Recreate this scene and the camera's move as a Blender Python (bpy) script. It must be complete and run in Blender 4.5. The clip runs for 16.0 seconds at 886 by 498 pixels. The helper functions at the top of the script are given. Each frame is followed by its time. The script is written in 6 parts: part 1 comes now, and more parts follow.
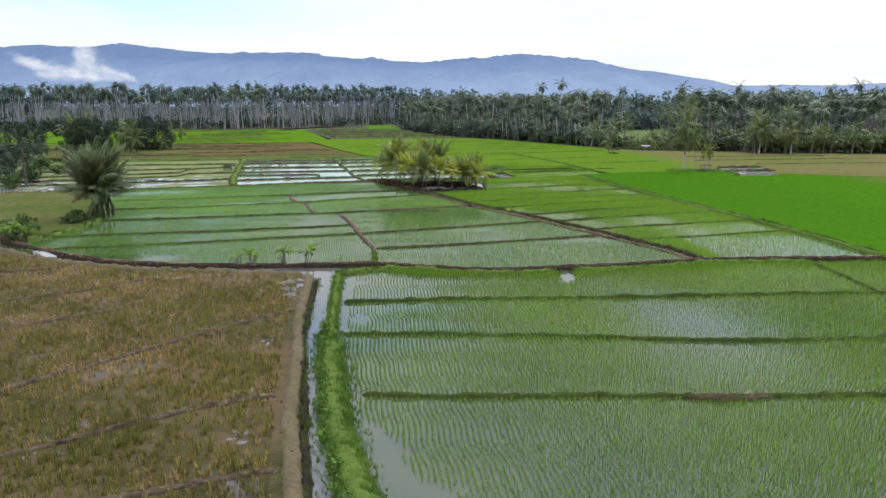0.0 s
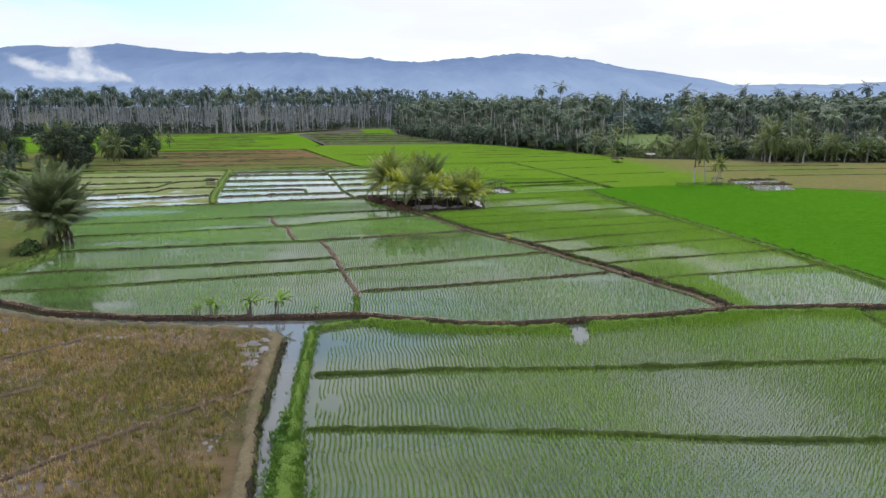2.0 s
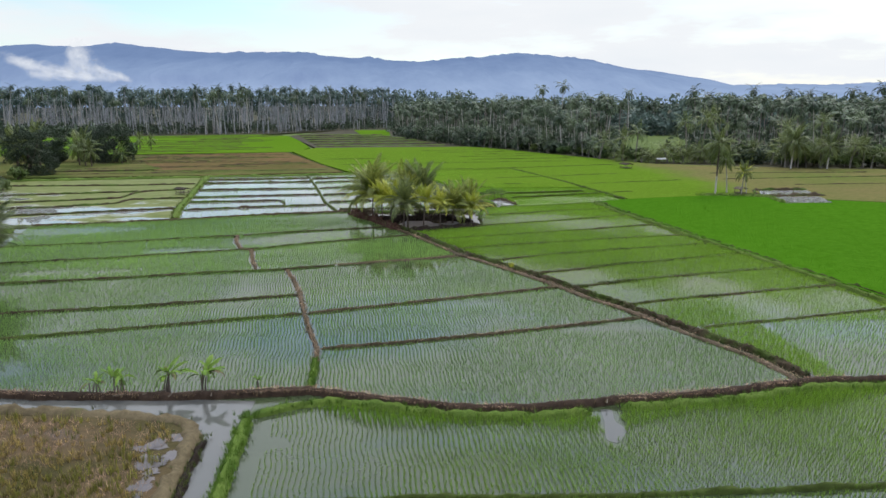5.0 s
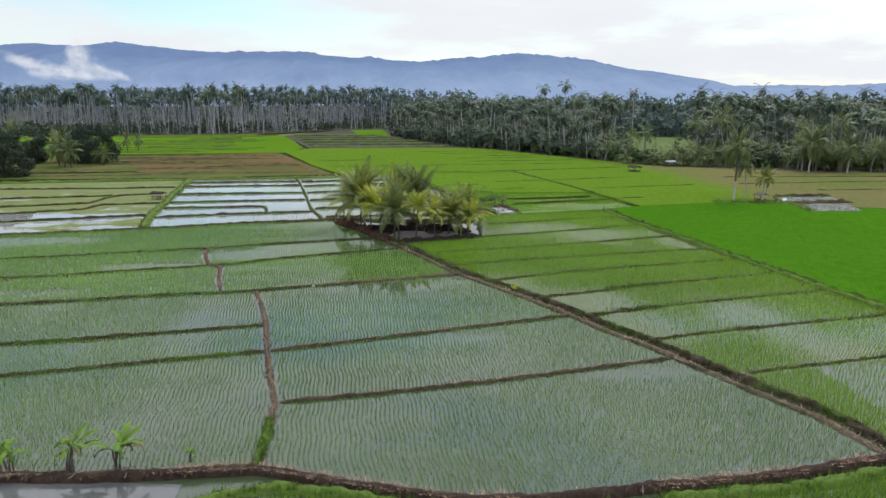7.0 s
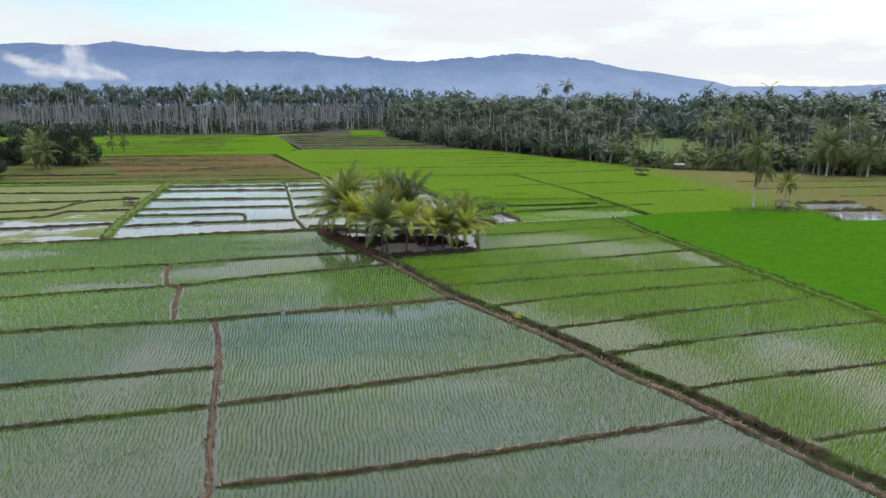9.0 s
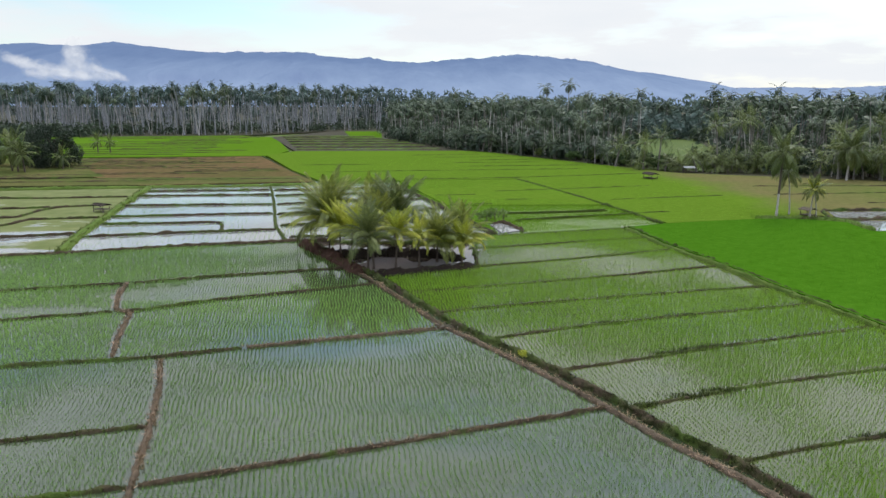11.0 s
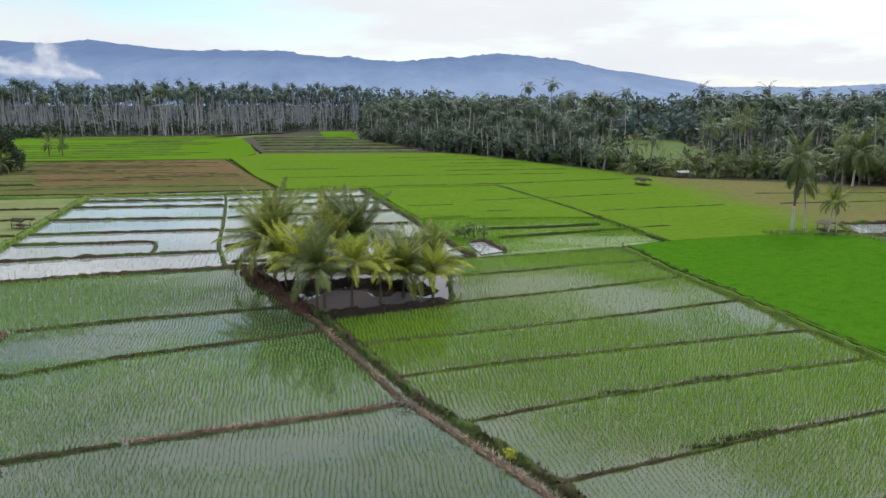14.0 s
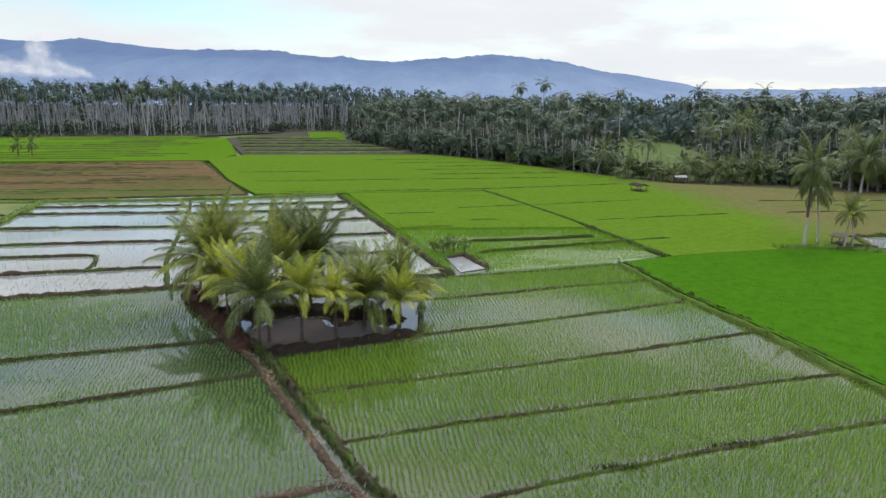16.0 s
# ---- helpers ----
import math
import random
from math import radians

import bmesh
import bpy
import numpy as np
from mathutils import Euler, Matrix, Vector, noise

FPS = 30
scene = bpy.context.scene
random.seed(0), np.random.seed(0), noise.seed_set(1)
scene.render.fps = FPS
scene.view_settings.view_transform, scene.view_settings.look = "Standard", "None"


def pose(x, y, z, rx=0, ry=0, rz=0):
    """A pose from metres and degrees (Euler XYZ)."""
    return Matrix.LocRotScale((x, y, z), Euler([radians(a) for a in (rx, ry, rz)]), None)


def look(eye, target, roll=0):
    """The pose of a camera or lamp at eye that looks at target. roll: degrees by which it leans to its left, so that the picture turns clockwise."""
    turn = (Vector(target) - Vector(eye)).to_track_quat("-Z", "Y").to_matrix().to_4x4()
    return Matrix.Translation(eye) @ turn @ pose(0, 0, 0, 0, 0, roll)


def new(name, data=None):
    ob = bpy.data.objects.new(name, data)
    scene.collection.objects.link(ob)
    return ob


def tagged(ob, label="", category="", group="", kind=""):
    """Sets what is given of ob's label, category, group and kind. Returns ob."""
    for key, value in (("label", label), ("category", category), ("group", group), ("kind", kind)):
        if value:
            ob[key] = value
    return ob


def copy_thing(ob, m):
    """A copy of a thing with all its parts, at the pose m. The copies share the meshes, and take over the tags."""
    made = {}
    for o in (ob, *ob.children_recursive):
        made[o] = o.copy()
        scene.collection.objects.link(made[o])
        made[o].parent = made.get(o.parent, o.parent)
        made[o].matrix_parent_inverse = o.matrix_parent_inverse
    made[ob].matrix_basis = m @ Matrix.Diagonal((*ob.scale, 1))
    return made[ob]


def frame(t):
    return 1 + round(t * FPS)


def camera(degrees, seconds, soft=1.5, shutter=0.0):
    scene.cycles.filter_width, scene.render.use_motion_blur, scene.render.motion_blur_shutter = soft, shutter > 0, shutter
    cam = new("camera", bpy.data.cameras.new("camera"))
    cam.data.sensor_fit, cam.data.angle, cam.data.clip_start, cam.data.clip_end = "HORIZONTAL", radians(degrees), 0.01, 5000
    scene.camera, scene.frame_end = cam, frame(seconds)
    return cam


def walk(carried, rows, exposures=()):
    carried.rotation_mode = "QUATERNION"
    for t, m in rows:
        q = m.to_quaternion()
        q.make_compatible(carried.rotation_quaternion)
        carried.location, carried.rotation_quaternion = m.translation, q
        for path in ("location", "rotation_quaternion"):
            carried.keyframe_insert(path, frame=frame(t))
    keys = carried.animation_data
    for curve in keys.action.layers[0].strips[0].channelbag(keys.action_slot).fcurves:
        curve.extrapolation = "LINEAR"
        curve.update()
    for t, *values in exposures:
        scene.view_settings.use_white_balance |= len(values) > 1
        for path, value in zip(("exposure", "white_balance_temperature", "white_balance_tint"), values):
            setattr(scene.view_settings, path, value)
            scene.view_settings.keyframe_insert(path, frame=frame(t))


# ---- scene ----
cam = camera(66.0, 16.0)
PATH = [
    (0, (-8.101, -11.981, 10.752), (-7.974, -10.03, 10.332), -0.3),
    (0.5, (-7.887, -10.245, 11.394), (-7.759, -8.294, 10.974), -0.3),
    (1, (-7.703, -8.552, 11.951), (-7.573, -6.6, 11.533), -0.4),
    (1.5, (-7.513, -6.926, 12.147), (-7.38, -4.975, 11.727), -0.3),
    (2, (-7.258, -5.266, 12.209), (-7.126, -3.316, 11.788), -0.4),
    (2.5, (-7.0, -3.612, 12.218), (-6.869, -1.661, 11.797), -0.4),
    (3, (-6.816, -1.988, 12.268), (-6.684, -0.037, 11.847), -0.4),
    (3.5, (-6.558, -0.339, 12.334), (-6.427, 1.611, 11.913), -0.4),
    (4, (-6.325, 1.492, 12.435), (-6.192, 3.442, 12.013), -0.4),
    (6.5, (-5.096, 9.858, 12.285), (-4.961, 11.808, 11.863), -0.3),
    (7, (-4.873, 11.713, 12.2), (-4.739, 13.664, 11.778), -0.2),
    (7.5, (-4.687, 13.414, 12.127), (-4.551, 15.364, 11.707), -0.2),
    (8, (-4.42, 14.946, 12.112), (-4.285, 16.896, 11.691), -0.3),
    (8.5, (-4.198, 16.603, 12.061), (-4.062, 18.553, 11.64), -0.2),
    (9, (-3.962, 18.301, 12.027), (-3.825, 20.252, 11.606), -0.1),
    (11.5, (-2.85, 26.174, 11.749), (-2.712, 28.125, 11.331), -0.0),
    (12, (-2.618, 27.764, 11.771), (-2.457, 29.713, 11.351), 0.0),
    (12.5, (-2.386, 29.357, 11.775), (-2.211, 31.305, 11.356), 0.1),
    (13, (-2.126, 30.95, 11.744), (-1.946, 32.897, 11.325), 0.1),
    (13.5, (-1.897, 32.4, 11.8), (-1.711, 34.347, 11.38), 0.1),
    (14, (-1.536, 33.779, 11.872), (-1.345, 35.724, 11.451), 0.0),
    (14.5, (-1.098, 35.316, 11.874), (-0.902, 37.261, 11.453), 0.1),
    (15, (-0.579, 36.882, 11.866), (-0.378, 38.827, 11.445), 0.1),
    (15.5, (-0.091, 38.279, 11.801), (0.115, 40.224, 11.38), 0.2),
    (16, (0.426, 39.763, 11.727), (0.636, 41.707, 11.308), 0.3),
]
walk(cam, [(t, look(eye, target, roll)) for t, eye, target, roll in PATH], [(0, 0.14), (1.8, 0.12), (2.2, 0.0), (2.5, -0.15), (3.0, -0.03), (3.5, 0.0), (4, 0.0), (6.9, 0.0), (7.4, -0.22), (8.1, -0.22), (8.6, -0.1), (9.1, -0.02), (16, -0.03)])

# ---- sky, sun ----
world = bpy.data.worlds.new("overcast_sky")
scene.world = world
world.use_nodes = True
wn, wl = world.node_tree.nodes, world.node_tree.links
wn.clear()
SUN_ELEV, SUN_AZ = radians(52), radians(35)


sky = wn.new("ShaderNodeTexSky")
sky.sky_type, sky.sun_disc, sky.sun_elevation, sky.sun_rotation = "NISHITA", False, SUN_ELEV, SUN_AZ
coord = wn.new("ShaderNodeTexCoord")
stretch = wn.new("ShaderNodeMapping")
stretch.inputs["Scale"].default_value = (1.0, 1.0, 5.0)
cloud = wn.new("ShaderNodeTexNoise")
cloud.inputs["Scale"].default_value = 2.2
cloud.inputs["Detail"].default_value = 7
cloud.inputs["Roughness"].default_value = 0.55
cover = wn.new("ShaderNodeMapRange")
cover.inputs["From Min"].default_value, cover.inputs["From Max"].default_value = 0.34, 0.52
tone = wn.new("ShaderNodeValToRGB")
tone.color_ramp.elements[0].position, tone.color_ramp.elements[0].color = 0.35, (0.95, 0.965, 0.985, 1)
tone.color_ramp.elements[1].position, tone.color_ramp.elements[1].color = 0.7, (0.83, 0.875, 0.925, 1)
dim = wn.new("ShaderNodeMix")
dim.data_type, dim.blend_type = "RGBA", "MULTIPLY"
dim.inputs[0].default_value = 1.0
dim.inputs[7].default_value = (0.157, 0.17, 0.164, 1)
blend = wn.new("ShaderNodeMix")
blend.data_type = "RGBA"
back = wn.new("ShaderNodeBackground")
out = wn.new("ShaderNodeOutputWorld")
wl.new(coord.outputs["Generated"], stretch.inputs["Vector"])
wl.new(stretch.outputs["Vector"], cloud.inputs["Vector"])
gap = wn.new("ShaderNodeVectorMath")
gap.operation = "DISTANCE"
gap.inputs[1].default_value = (-0.235, 0.966, 0.62)
near_gap = wn.new("ShaderNodeMapRange")
near_gap.inputs["From Min"].default_value, near_gap.inputs["From Max"].default_value = 0.03, 0.3
near_gap.inputs["To Min"].default_value, near_gap.inputs["To Max"].default_value = -0.26, 0.0
thin = wn.new("ShaderNodeMath")
up = wn.new("ShaderNodeSeparateXYZ")
rise = wn.new("ShaderNodeMapRange")
rise.interpolation_type = "SMOOTHSTEP"
rise.inputs["From Min"].default_value, rise.inputs["From Max"].default_value = 0.11, 0.85
rise.inputs["To Min"].default_value, rise.inputs["To Max"].default_value = 1.0, 3.9
wl.new(stretch.outputs["Vector"], gap.inputs[0])
wl.new(gap.outputs["Value"], near_gap.inputs["Value"])
wl.new(cloud.outputs["Fac"], thin.inputs[0])
wl.new(near_gap.outputs["Result"], thin.inputs[1])
wl.new(coord.outputs["Generated"], up.inputs[0])
wl.new(up.outputs["Z"], rise.inputs["Value"])
wl.new(rise.outputs["Result"], back.inputs["Strength"])
wl.new(thin.outputs[0], cover.inputs["Value"])
wl.new(cloud.outputs["Fac"], tone.inputs["Fac"])
wl.new(sky.outputs["Color"], dim.inputs[6])
wl.new(cover.outputs["Result"], blend.inputs[0])
wl.new(dim.outputs[2], blend.inputs[6])
wl.new(tone.outputs["Color"], blend.inputs[7])
cool = wn.new("ShaderNodeMix")
cool.data_type, cool.blend_type = "RGBA", "MULTIPLY"
cool.inputs[7].default_value = (0.95, 0.97, 1.05, 1)
height = wn.new("ShaderNodeMapRange")
height.inputs["From Min"].default_value, height.inputs["From Max"].default_value = 0.15, 0.45
wl.new(up.outputs["Z"], height.inputs["Value"])
wl.new(height.outputs["Result"], cool.inputs[0])
wl.new(blend.outputs[2], cool.inputs[6])
wl.new(cool.outputs[2], back.inputs["Color"])
wl.new(back.outputs["Background"], out.inputs["Surface"])

sun = new("sun", bpy.data.lights.new("sun", "SUN"))
sun.data.energy, sun.data.angle, sun.data.color = 2.1, radians(12), (1.0, 0.95, 0.86)
sun_from = Vector((math.sin(SUN_AZ) * math.cos(SUN_ELEV), math.cos(SUN_AZ) * math.cos(SUN_ELEV), math.sin(SUN_ELEV)))
sun.matrix_world = look(sun_from * 100, (0, 0, 0))
scene.view_settings.exposure = 0.0

# ---- materials ----


def shader(name):
    m = bpy.data.materials.new(name)
    m.use_nodes = True
    m.node_tree.nodes.clear()
    return m, m.node_tree.nodes, m.node_tree.links


def noise_of(nodes, links, vector, scale, detail=4.0, rough=0.55):
    n = nodes.new("ShaderNodeTexNoise")
    n.inputs["Scale"].default_value, n.inputs["Detail"].default_value, n.inputs["Roughness"].default_value = scale, detail, rough
    links.new(vector, n.inputs["Vector"])
    return n.outputs["Fac"]


def ramp_of(nodes, links, value, stops):
    r = nodes.new("ShaderNodeValToRGB")
    while len(r.color_ramp.elements) < len(stops):
        r.color_ramp.elements.new(0.5)
    for e, (p, c) in zip(r.color_ramp.elements, stops):
        e.position, e.color = p, (*c, 1)
    links.new(value, r.inputs["Fac"])
    return r.outputs["Color"]


def mixed(nodes, links, fac, a, b, mode="MIX"):
    n = nodes.new("ShaderNodeMix")
    n.data_type, n.blend_type = "RGBA", mode
    for socket, v in ((n.inputs[0], fac), (n.inputs[6], a), (n.inputs[7], b)):
        if isinstance(v, bpy.types.NodeSocket):
            links.new(v, socket)
        else:
            socket.default_value = v if isinstance(v, float) else (*v, 1)
    return n.outputs[2]


def earthy(name, coarse, fine, big=0.3, small=6.0, rough=0.9, bump=0.4, spec=0.06, stretch_by=(1, 1, 1), patch=None):
    """Coarse and fine colour ramps over world position; patch: (scale, low, high, colour) lays stains over it."""
    m, nodes, links = shader(name)
    geo = nodes.new("ShaderNodeNewGeometry")
    mp = nodes.new("ShaderNodeMapping")
    mp.inputs["Scale"].default_value = stretch_by
    links.new(geo.outputs["Position"], mp.inputs["Vector"])
    v = mp.outputs["Vector"]
    a = ramp_of(nodes, links, noise_of(nodes, links, v, big, 5), coarse)
    fine_noise = noise_of(nodes, links, v, small, 6, 0.65)
    b = ramp_of(nodes, links, fine_noise, fine)
    col = mixed(nodes, links, 0.5, a, b)
    if patch:
        s, lo, hi, c = patch
        mr = nodes.new("ShaderNodeMapRange")
        mr.inputs["From Min"].default_value, mr.inputs["From Max"].default_value = lo, hi
        links.new(noise_of(nodes, links, geo.outputs["Position"], s, 5, 0.6), mr.inputs["Value"])
        col = mixed(nodes, links, mr.outputs["Result"], col, c)
    p = nodes.new("ShaderNodeBsdfPrincipled")
    p.inputs["Roughness"].default_value = rough
    p.inputs["Specular IOR Level"].default_value = spec
    links.new(col, p.inputs["Base Color"])
    if bump:
        bn = nodes.new("ShaderNodeBump")
        bn.inputs["Strength"].default_value, bn.inputs["Distance"].default_value = bump, 0.08
        links.new(fine_noise, bn.inputs["Height"])
        links.new(bn.outputs["Normal"], p.inputs["Normal"])
    o = nodes.new("ShaderNodeOutputMaterial")
    links.new(p.outputs["BSDF"], o.inputs["Surface"])
    return m


def leafy(name, dark, light, patch_scale=0.12, through_light=0.35, rough=0.55, per_object=0.5, uneven=0.35, spec=0.15):
    """Leaves: colour drifts from leaf to leaf, tree to tree and place to place; some light passes through."""
    m, nodes, links = shader(name)
    geo = nodes.new("ShaderNodeNewGeometry")
    info = nodes.new("ShaderNodeObjectInfo")
    big = noise_of(nodes, links, geo.outputs["Position"], patch_scale, 4)
    mr = nodes.new("ShaderNodeMapRange")
    mr.inputs["From Min"].default_value, mr.inputs["From Max"].default_value = 0.3, 0.7
    links.new(big, mr.inputs["Value"])
    one = nodes.new("ShaderNodeMath")
    one.operation = "MULTIPLY_ADD"
    one.inputs[1].default_value = per_object
    links.new(info.outputs["Random"], one.inputs[0])
    half = nodes.new("ShaderNodeMath")
    half.operation = "MULTIPLY"
    half.inputs[1].default_value = 1 - per_object
    links.new(mr.outputs["Result"], half.inputs[0])
    links.new(half.outputs[0], one.inputs[2])
    col = mixed(nodes, links, one.outputs[0], dark, light)
    vary = nodes.new("ShaderNodeMapRange")
    vary.inputs["To Min"].default_value, vary.inputs["To Max"].default_value = 1 - uneven, 1 + uneven
    links.new(geo.outputs["Random Per Island"], vary.inputs["Value"])
    col2 = nodes.new("ShaderNodeVectorMath")
    col2.operation = "SCALE"
    links.new(col, col2.inputs[0])
    links.new(vary.outputs["Result"], col2.inputs["Scale"])
    p = nodes.new("ShaderNodeBsdfPrincipled")
    p.inputs["Roughness"].default_value, p.inputs["Specular IOR Level"].default_value = rough, spec
    links.new(col2.outputs[0], p.inputs["Base Color"])
    t = nodes.new("ShaderNodeBsdfTranslucent")
    links.new(col2.outputs[0], t.inputs["Color"])
    mx = nodes.new("ShaderNodeMixShader")
    mx.inputs[0].default_value = through_light
    links.new(p.outputs["BSDF"], mx.inputs[1])
    links.new(t.outputs["BSDF"], mx.inputs[2])
    o = nodes.new("ShaderNodeOutputMaterial")
    links.new(mx.outputs["Shader"], o.inputs["Surface"])
    return m


def watery(name, mud_a, mud_b, ripple=0.06, rough=0.04, big=0.08):
    """Shallow muddy water: mud below, a clear gloss on top, faint ripples."""
    m, nodes, links = shader(name)
    geo = nodes.new("ShaderNodeNewGeometry")
    col = ramp_of(nodes, links, noise_of(nodes, links, geo.outputs["Position"], big, 6, 0.6), ((0.35, mud_a), (0.65, mud_b)))
    p = nodes.new("ShaderNodeBsdfPrincipled")
    p.inputs["Roughness"].default_value, p.inputs["IOR"].default_value = rough, 1.33
    links.new(col, p.inputs["Base Color"])
    bn = nodes.new("ShaderNodeBump")
    bn.inputs["Strength"].default_value, bn.inputs["Distance"].default_value = ripple, 0.02
    links.new(noise_of(nodes, links, geo.outputs["Position"], 2.5, 3), bn.inputs["Height"])
    links.new(bn.outputs["Normal"], p.inputs["Normal"])
    o = nodes.new("ShaderNodeOutputMaterial")
    links.new(p.outputs["BSDF"], o.inputs["Surface"])
    return m


M_GROUND = earthy("grassland", ((0.3, (0.043, 0.074, 0.019)), (0.7, (0.081, 0.105, 0.031))), ((0.3, (0.037, 0.056, 0.012)), (0.7, (0.093, 0.112, 0.037))), 0.05, 2.0)
M_WATER = watery("paddy_water", (0.019, 0.028, 0.011), (0.031, 0.039, 0.02))
M_OPEN = watery("open_water", (0.10, 0.10, 0.094), (0.155, 0.155, 0.145), 0.02, 0.03)
M_POND = watery("pond_water", (0.028, 0.022, 0.016), (0.05, 0.04, 0.032), 0.03, 0.03)
M_MUD = earthy("bund_mud", ((0.3, (0.02, 0.015, 0.009)), (0.7, (0.044, 0.032, 0.02))), ((0.3, (0.007, 0.006, 0.004)), (0.7, (0.062, 0.046, 0.028))), 0.6, 6.0, 0.85, 1.0,
               patch=(0.35, 0.46, 0.6, (0.036, 0.056, 0.011)))
M_BROWNMUD = earthy("brown_bund_mud", ((0.3, (0.018, 0.013, 0.008)), (0.7, (0.05, 0.036, 0.022))), ((0.3, (0.004, 0.003, 0.002)), (0.7, (0.092, 0.068, 0.042))), 0.9, 5.0, 0.85, 1.0,
                    patch=(0.6, 0.56, 0.66, (0.034, 0.05, 0.01)))
M_GRASSBUND = earthy("grassy_bund", ((0.3, (0.037, 0.068, 0.011)), (0.7, (0.074, 0.105, 0.019))), ((0.3, (0.025, 0.043, 0.009)), (0.7, (0.081, 0.118, 0.022))), 0.5, 8.0, 0.9, 0.9)
M_PATH = earthy("dry_path", ((0.3, (0.056, 0.044, 0.025)), (0.7, (0.094, 0.074, 0.042))), ((0.3, (0.03, 0.024, 0.013)), (0.7, (0.11, 0.088, 0.052))), 0.4, 6.0, 0.95, 0.8,
                patch=(0.7, 0.6, 0.7, (0.05, 0.055, 0.018)))
M_STUBBLE = earthy("stubble_soil", ((0.40, (0.032, 0.035, 0.01)), (0.56, (0.088, 0.061, 0.033))), ((0.3, (0.003, 0.003, 0.001)), (0.7, (0.055, 0.04, 0.019))), 0.16, 3.0, 0.95, 0.9, 0.06, (0.6, 1.4, 1),
                   patch=(0.22, 0.60, 0.66, (0.07, 0.058, 0.052)))
M_TAN = earthy("rough_grassland", ((0.38, (0.03, 0.052, 0.010)), (0.62, (0.082, 0.070, 0.028))), ((0.3, (0.022, 0.03, 0.009)), (0.7, (0.08, 0.08, 0.03))), 0.09, 1.6, 0.95, 0.8, 0.0)
M_BROWNFIELD = earthy("brown_field", ((0.35, (0.042, 0.05, 0.014)), (0.6, (0.088, 0.055, 0.028))), ((0.3, (0.03, 0.023, 0.01)), (0.7, (0.105, 0.074, 0.036))), 0.05, 0.9, 0.95, 0.4, 0.0)
M_FARGREEN = earthy("far_rice", ((0.3, (0.04, 0.083, 0.005)), (0.7, (0.056, 0.103, 0.009))), ((0.3, (0.032, 0.071, 0.004)), (0.7, (0.061, 0.111, 0.010))), 0.03, 0.8, 0.95, 0.4, 0.0)
M_DARKFIELD = earthy("ploughed_field", ((0.3, (0.018, 0.014, 0.010)), (0.7, (0.038, 0.032, 0.020))), ((0.3, (0.012, 0.012, 0.008)), (0.7, (0.042, 0.040, 0.022))), 0.08, 0.6, 0.9, 0.4)
M_RICE = leafy("rice_leaves", (0.11, 0.194, 0.05), (0.18, 0.308, 0.064), 0.06, 0.45, 0.5, 0.0)
M_RICE_LUSH = leafy("lush_rice_leaves", (0.097, 0.188, 0.013), (0.142, 0.262, 0.022), 0.07, 0.48, 0.5, 0.0)
M_RICE_SOUTH = leafy("southern_rice_leaves", (0.102, 0.172, 0.026), (0.164, 0.264, 0.038), 0.08, 0.45, 0.5, 0.0)
M_RICE_YOUNG = leafy("young_rice_leaves", (0.09, 0.166, 0.041), (0.146, 0.256, 0.052), 0.08, 0.45, 0.5, 0.0)
M_RICE_DENSE = leafy("dense_rice_leaves", (0.036, 0.112, 0.005), (0.052, 0.139, 0.009), 0.05, 0.4, 0.7, 0.0, 0.3, 0.03)
M_STRAW = leafy("straw", (0.075, 0.085, 0.016), (0.28, 0.19, 0.07), 0.22, 0.25, 0.8, 0.0, 0.7)
M_REGROW = leafy("stubble_regrowth", (0.06, 0.068, 0.012), (0.15, 0.145, 0.028), 0.3, 0.3, 0.7, 0.0, 0.7)
M_GRASS = leafy("grass_blades", (0.036, 0.082, 0.010), (0.095, 0.158, 0.024), 0.45, 0.4, 0.6, 0.0)
M_BANKGRASS = leafy("bank_grass", (0.04, 0.062, 0.012), (0.10, 0.125, 0.025), 0.35, 0.3, 0.6, 0.0)
M_WEEDLEAF = leafy("ditch_weed_leaves", (0.03, 0.075, 0.01), (0.085, 0.145, 0.022), 0.4, 0.35, 0.5, 0.0, 0.5)
M_WEED = leafy("dull_weeds", (0.031, 0.056, 0.012), (0.087, 0.099, 0.031), 0.4, 0.3, 0.6, 0.0)
M_FROND = leafy("palm_leaflets", (0.075, 0.104, 0.021), (0.21, 0.228, 0.046), 0.3, 0.42, 0.4, 0.6, 0.45, 0.22)
M_FROND_Y = leafy("yellowing_palm_leaflets", (0.17, 0.215, 0.022), (0.34, 0.34, 0.04), 0.5, 0.45, 0.4, 0.5, 0.45, 0.22)
# leaves of the woods: the air's bluish haze is mixed into both base colours
M_FROND_FAR = leafy("hazy_woodland_leaflets", (0.015, 0.029, 0.021), (0.10, 0.128, 0.068), 0.12, 0.3, 0.5, 0.6, 0.6)
M_FROND_WEST = leafy("hazy_western_leaflets", (0.034, 0.058, 0.053), (0.076, 0.106, 0.082), 0.04, 0.3, 0.5, 0.4)
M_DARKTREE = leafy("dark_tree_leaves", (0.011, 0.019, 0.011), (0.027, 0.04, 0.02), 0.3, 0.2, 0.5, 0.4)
M_REDSTRAW = leafy("fallen_straw", (0.13, 0.085, 0.052), (0.27, 0.18, 0.12), 0.3, 0.2, 0.8, 0.0, 0.7)
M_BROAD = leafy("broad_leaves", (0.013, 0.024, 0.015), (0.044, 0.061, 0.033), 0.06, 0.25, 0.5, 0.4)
M_SHRUB = leafy("shrub_leaves", (0.031, 0.062, 0.019), (0.093, 0.124, 0.034), 0.08, 0.35, 0.5, 0.6)
